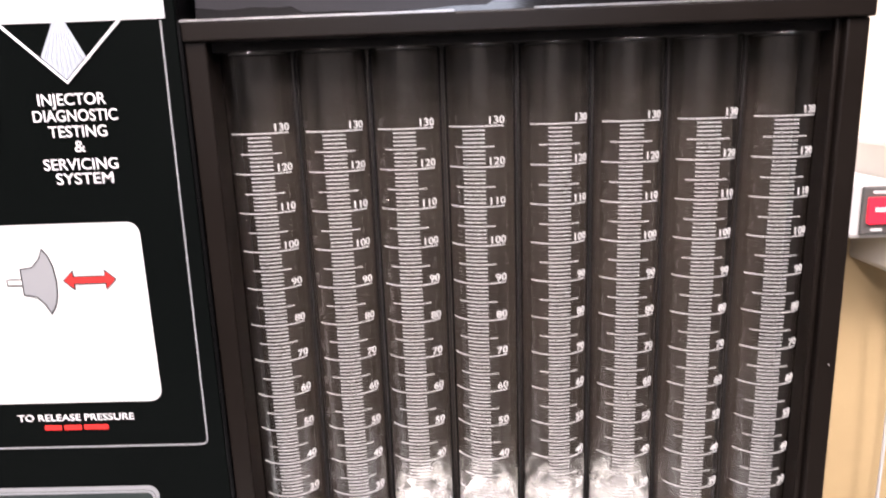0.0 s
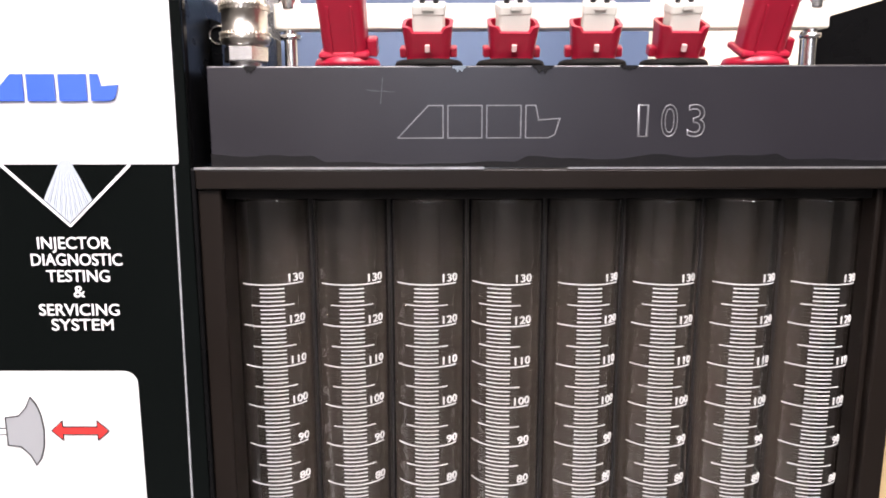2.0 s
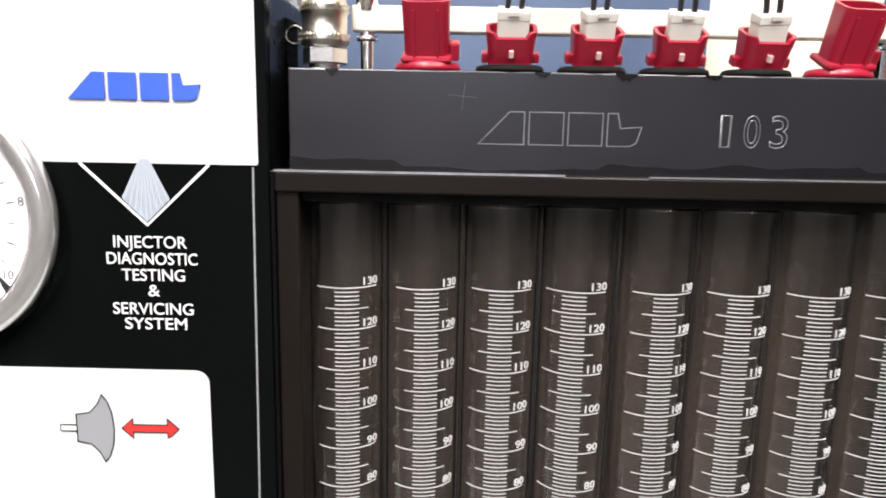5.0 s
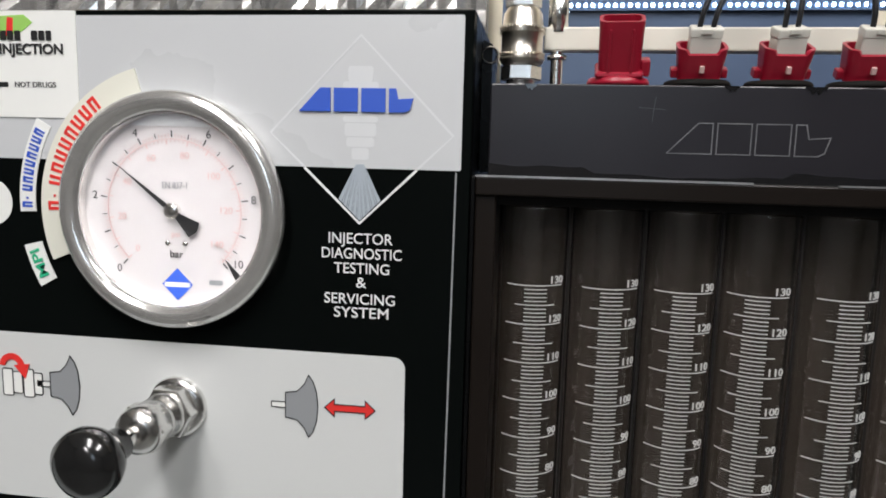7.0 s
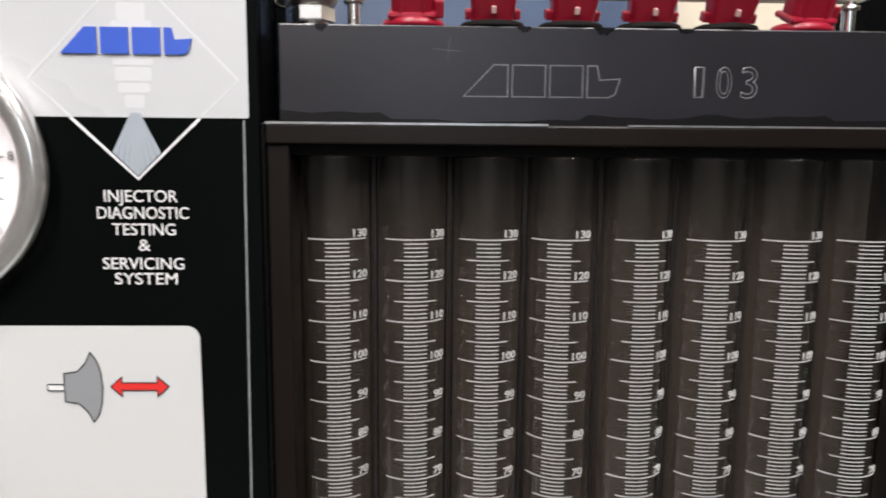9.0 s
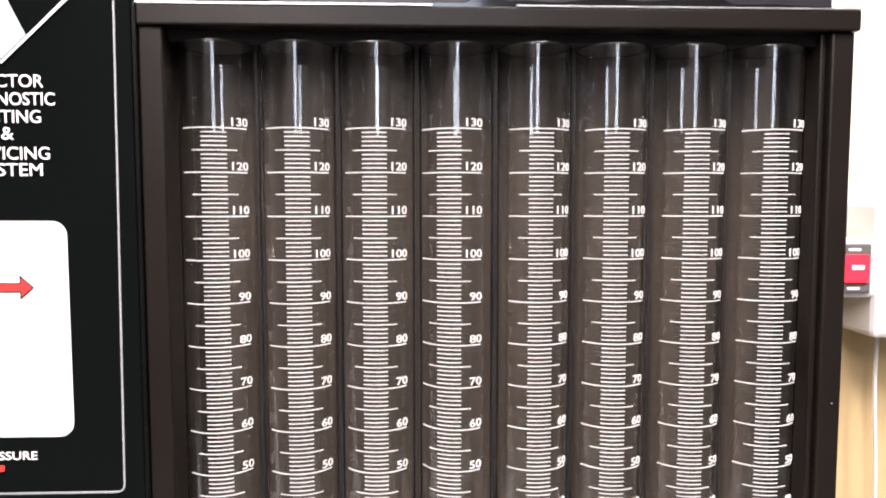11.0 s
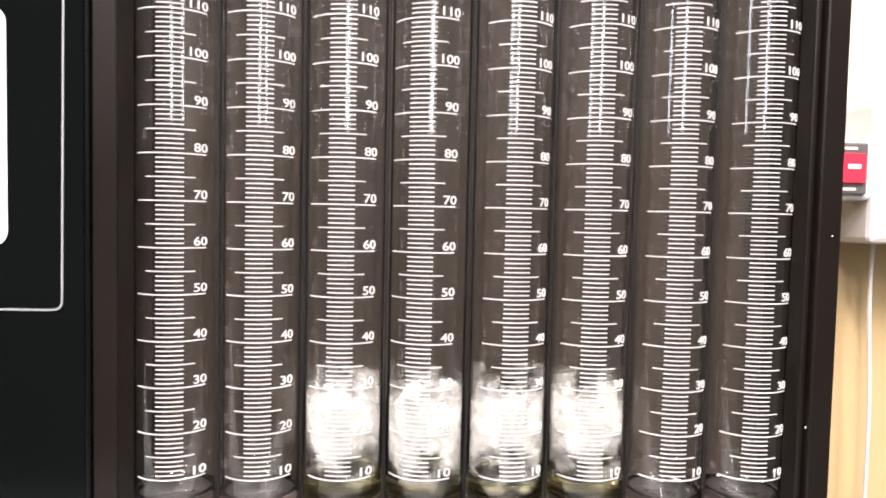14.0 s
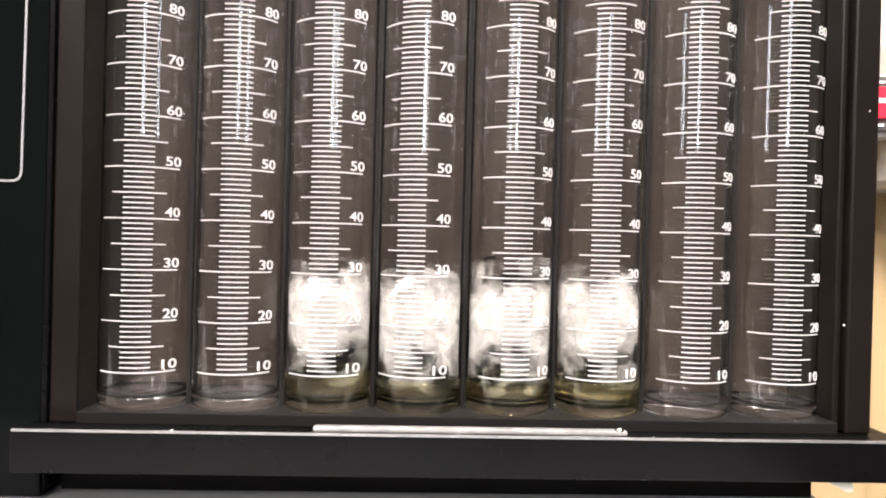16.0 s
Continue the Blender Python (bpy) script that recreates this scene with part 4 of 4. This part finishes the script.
for x in (0.0386, 0.2547):
    r = thing("clamp_rod", "polished steel rod through the clamp bar", "rod", x, 0.0300, RT, "clamp rods")
    part("shaft", lathe([(0.0028, 0.0), (0.0028, 0.060)], "z", 28), CHROME, r, "", True)
    part("sleeve", lathe([(0.0028, 0.0128), (0.0042, 0.0128), (0.0044, 0.0134), (0.0044, 0.0148), (0.0028, 0.0150)], "z", 28), CHROME, r, "", True)
    part("sleeve", lathe([(0.0028, 0.0246), (0.0046, 0.0248), (0.0046, 0.0420), (0.0028, 0.0424)], "z", 28), CHROME, r, "", True)

q = thing("quick_coupling", "knurled nickel quick coupling on the rail", "coupling", 0.0232, 0.0170, RT)
part("nut", hexagon(0.0088, 0.0022, 0.0086), CHROME, q, "plated hexagon nut")
part("neck", lathe([(0.0062, 0.0), (0.0066, 0.0030)], "z", 28), CHROME, q, "", True)
part("sleeve", lathe([(0.0070, 0.0086), (0.0092, 0.0095), (0.0095, 0.0112), (0.0095, 0.0136), (0.0089, 0.0142), (0.0089, 0.0214), (0.0095, 0.0220), (0.0095, 0.0249), (0.0088, 0.0256), (0.0084, 0.0300), (0.0068, 0.0326)], "z", 48), BRASSY, q, "worn plated sleeve", True)
bm = bmesh.new()
for zz in (0.0114, 0.0132, 0.0224, 0.0242):
    for i in range(40):
        a = 2 * math.pi * i / 40
        bmesh.ops.create_cube(bm, size=0.0009, matrix=Matrix.Translation((0.0095 * math.cos(a), 0.0095 * math.sin(a), zz)) @ Matrix.Rotation(a, 4, "Z"))
part("knurling", bm, BRASSY, q, "ring of knurled teeth")
part("nut", hexagon(0.0078, 0.0326, 0.0430), CHROME, q)
part("tail", lathe([(0.0050, 0.0430), (0.0050, 0.0800), (0, 0.0800)], "z", 28), CHROME, q, "", True)

br = thing("hood_bracket", "black sloping steel bracket of the hood", "bracket", 0, 0, 0)
part("web", plate([(0.2620, 1.4070), (0.330, 1.4070), (0.330, 1.4520), (0.3040, 1.4425), (0.2733, 1.4335), (0.2620, 1.4270)], 0.050, 0.053), CASE, br)
part("post", box(0.2792, 0.2850, 0.038, 0.052, 1.3605, 1.4075, 0.0006), CASE, br)
part("ring", lathe([(0.0030, -0.0004), (0.0036, 0), (0.0030, 0.0004), (0.0024, 0), (0.0030, -0.0004)], "y", 20, None, (0.3030, 0.0490, 1.4360)), CHROME, br, "steel wire ring", True)
br = thing("hood_bracket", "black steel bracket with a wire ring beside the cabinet", "bracket", 0, 0, 0)
part("web", plate([(0.0050, 1.3700), (0.0095, 1.3700), (0.0095, 1.4280), (0.0050, 1.4300)], 0.030, 0.060), CASE, br)
part("ring", lathe([(0.0036, -0.0005), (0.0042, 0), (0.0036, 0.0005), (0.0030, 0), (0.0036, -0.0005)], "y", 20, None, (0.0085, 0.0290, 1.4230)), CHROME, br, "steel wire ring", True)

# behind the rail
hood = thing("hood_screen", "dusty blue acrylic screen behind the rail", "screen", 0, 0, 0)
part("sheet", box(0.006, 0.222, 0.150, 0.153, 1.36, 1.56), BLUE_HAZE, hood)
part("foot_rail", box(0.006, 0.275, 0.148, 0.158, 1.0755, 1.36), CASE, hood)
led = thing("led_strip", "strip of bright blue-white lamps behind the rail", "led strip", 0, 0, 0)
part("tape", box(0.04, 0.23, 0.1470, 0.1500, 1.4665, 1.4725), BLUE_HAZE, led)
for i in range(42):
    part("diode", box(0.043 + i * 0.0044 - 0.0010, 0.043 + i * 0.0044 + 0.0010, 0.1460, 0.1470, 1.4684, 1.4706, 0.0004, 1), LED_MAT, led)

# on the wall beside the machine
sw = thing("rocker_switch", "red lit rocker switch on a grey plastic box", "switch", 0.3868, 0.1580, 1.2520)
part("box_body", box(-0.014, 0.022, 0.003, 0.082, -0.020, 0.018, 0.003), GREY_PLASTIC, sw, "light grey plastic box")
part("bezel", box(-0.0050, 0.0165, 0.0, 0.003, -0.0165, 0.0155, 0.0012), DARK_PLASTIC, sw, "dark grey switch surround")
part("rocker", plate(rounded(-0.0020, 0.0135, -0.0090, 0.0085, 0.0010, 2), -0.0025, 0.0005), SWITCH_RED, sw, "red lit rocker")
part("rocker_mark", plate(rounded(0.0020, 0.0100, -0.0008, 0.0020, 0.0006, 2), -0.0030, -0.0025), WHITE_INK, sw)
part("word_bar", plate(rounded(0.0010, 0.0090, 0.0110, 0.0126, 0.0003, 1), -0.0006, 0.0), WHITE_INK, sw)
part("word_bar", plate(rounded(0.0010, 0.0090, -0.0140, -0.0124, 0.0003, 1), -0.0006, 0.0), WHITE_INK, sw)
bd = thing("wall_board", "tan wooden board along the foot of the wall", "board", 0, 0, 0)
part("panel", box(0.285, 0.90, 0.215, 0.2395, 0.30, 1.236, 0.002), BOARD, bd)
jb = thing("wall_box", "light grey plastic wall box beside the switch", "box", 0.4330, 0.1620, 1.2350)
part("case", box(-0.024, 0.080, 0.0, 0.078, -0.030, 0.060, 0.004), GREY_PLASTIC, jb)
wire("power_cable", [(0.432, 0.19, 1.206), (0.430, 0.19, 1.170), (0.434, 0.19, 1.130), (0.437, 0.19, 1.05), (0.43, 0.19, 0.8)], 0.0013, GREY_PLASTIC, None)
tagged(bpy.data.objects["power_cable"], "thin grey power cable hanging from the wall box", "cable")
tag = link("paper_strip", plate([(0.2560, 1.0915), (0.2585, 1.0925), (0.2735, 1.0865), (0.2735, 1.0838), (0.2715, 1.0838)], -0.0080, -0.0074), CREAM_PAPER)
tagged(tag, "cream folded strip under the shelf lip", "strip")

# crumpled foil on the wall behind the cabinet
bm = bmesh.new()
nx, nz = 60, 30
sheet = [[[bm.verts.new((-0.46 + 0.45 * i / nx, 0.226 - 0.018 * abs(noise.noise((i * 0.31, j * 0.27, 2.0))) + back, 1.30 + 0.26 * j / nz)) for i in range(nx + 1)] for j in range(nz + 1)] for back in (0.0, 0.0008)]
for face in sheet:
    for j in range(nz):
        for i in range(nx):
            bm.faces.new((face[j][i], face[j][i + 1], face[j + 1][i + 1], face[j + 1][i]))
edge = lambda face: face[0] + [r[-1] for r in face[1:]] + face[-1][-2::-1] + [r[0] for r in face[-2:0:-1]]  # noqa: E731
rim = list(zip(edge(sheet[0]), edge(sheet[1])))
for (a, b), (c, d) in zip(rim, rim[1:] + rim[:1]):
    bm.faces.new((a, b, d, c))
bmesh.ops.recalc_face_normals(bm, faces=bm.faces)
foil = thing("foil_sheet", "crumpled silver foil sheet on the wall behind the cabinet", "foil", 0, 0, 0)
part("sheet", bm, BEZEL, foil)
part("backing_board", box(-0.46, -0.01, 0.230, 0.2398, 1.30, 1.56), GREY_PLASTIC, foil, "grey backing board")
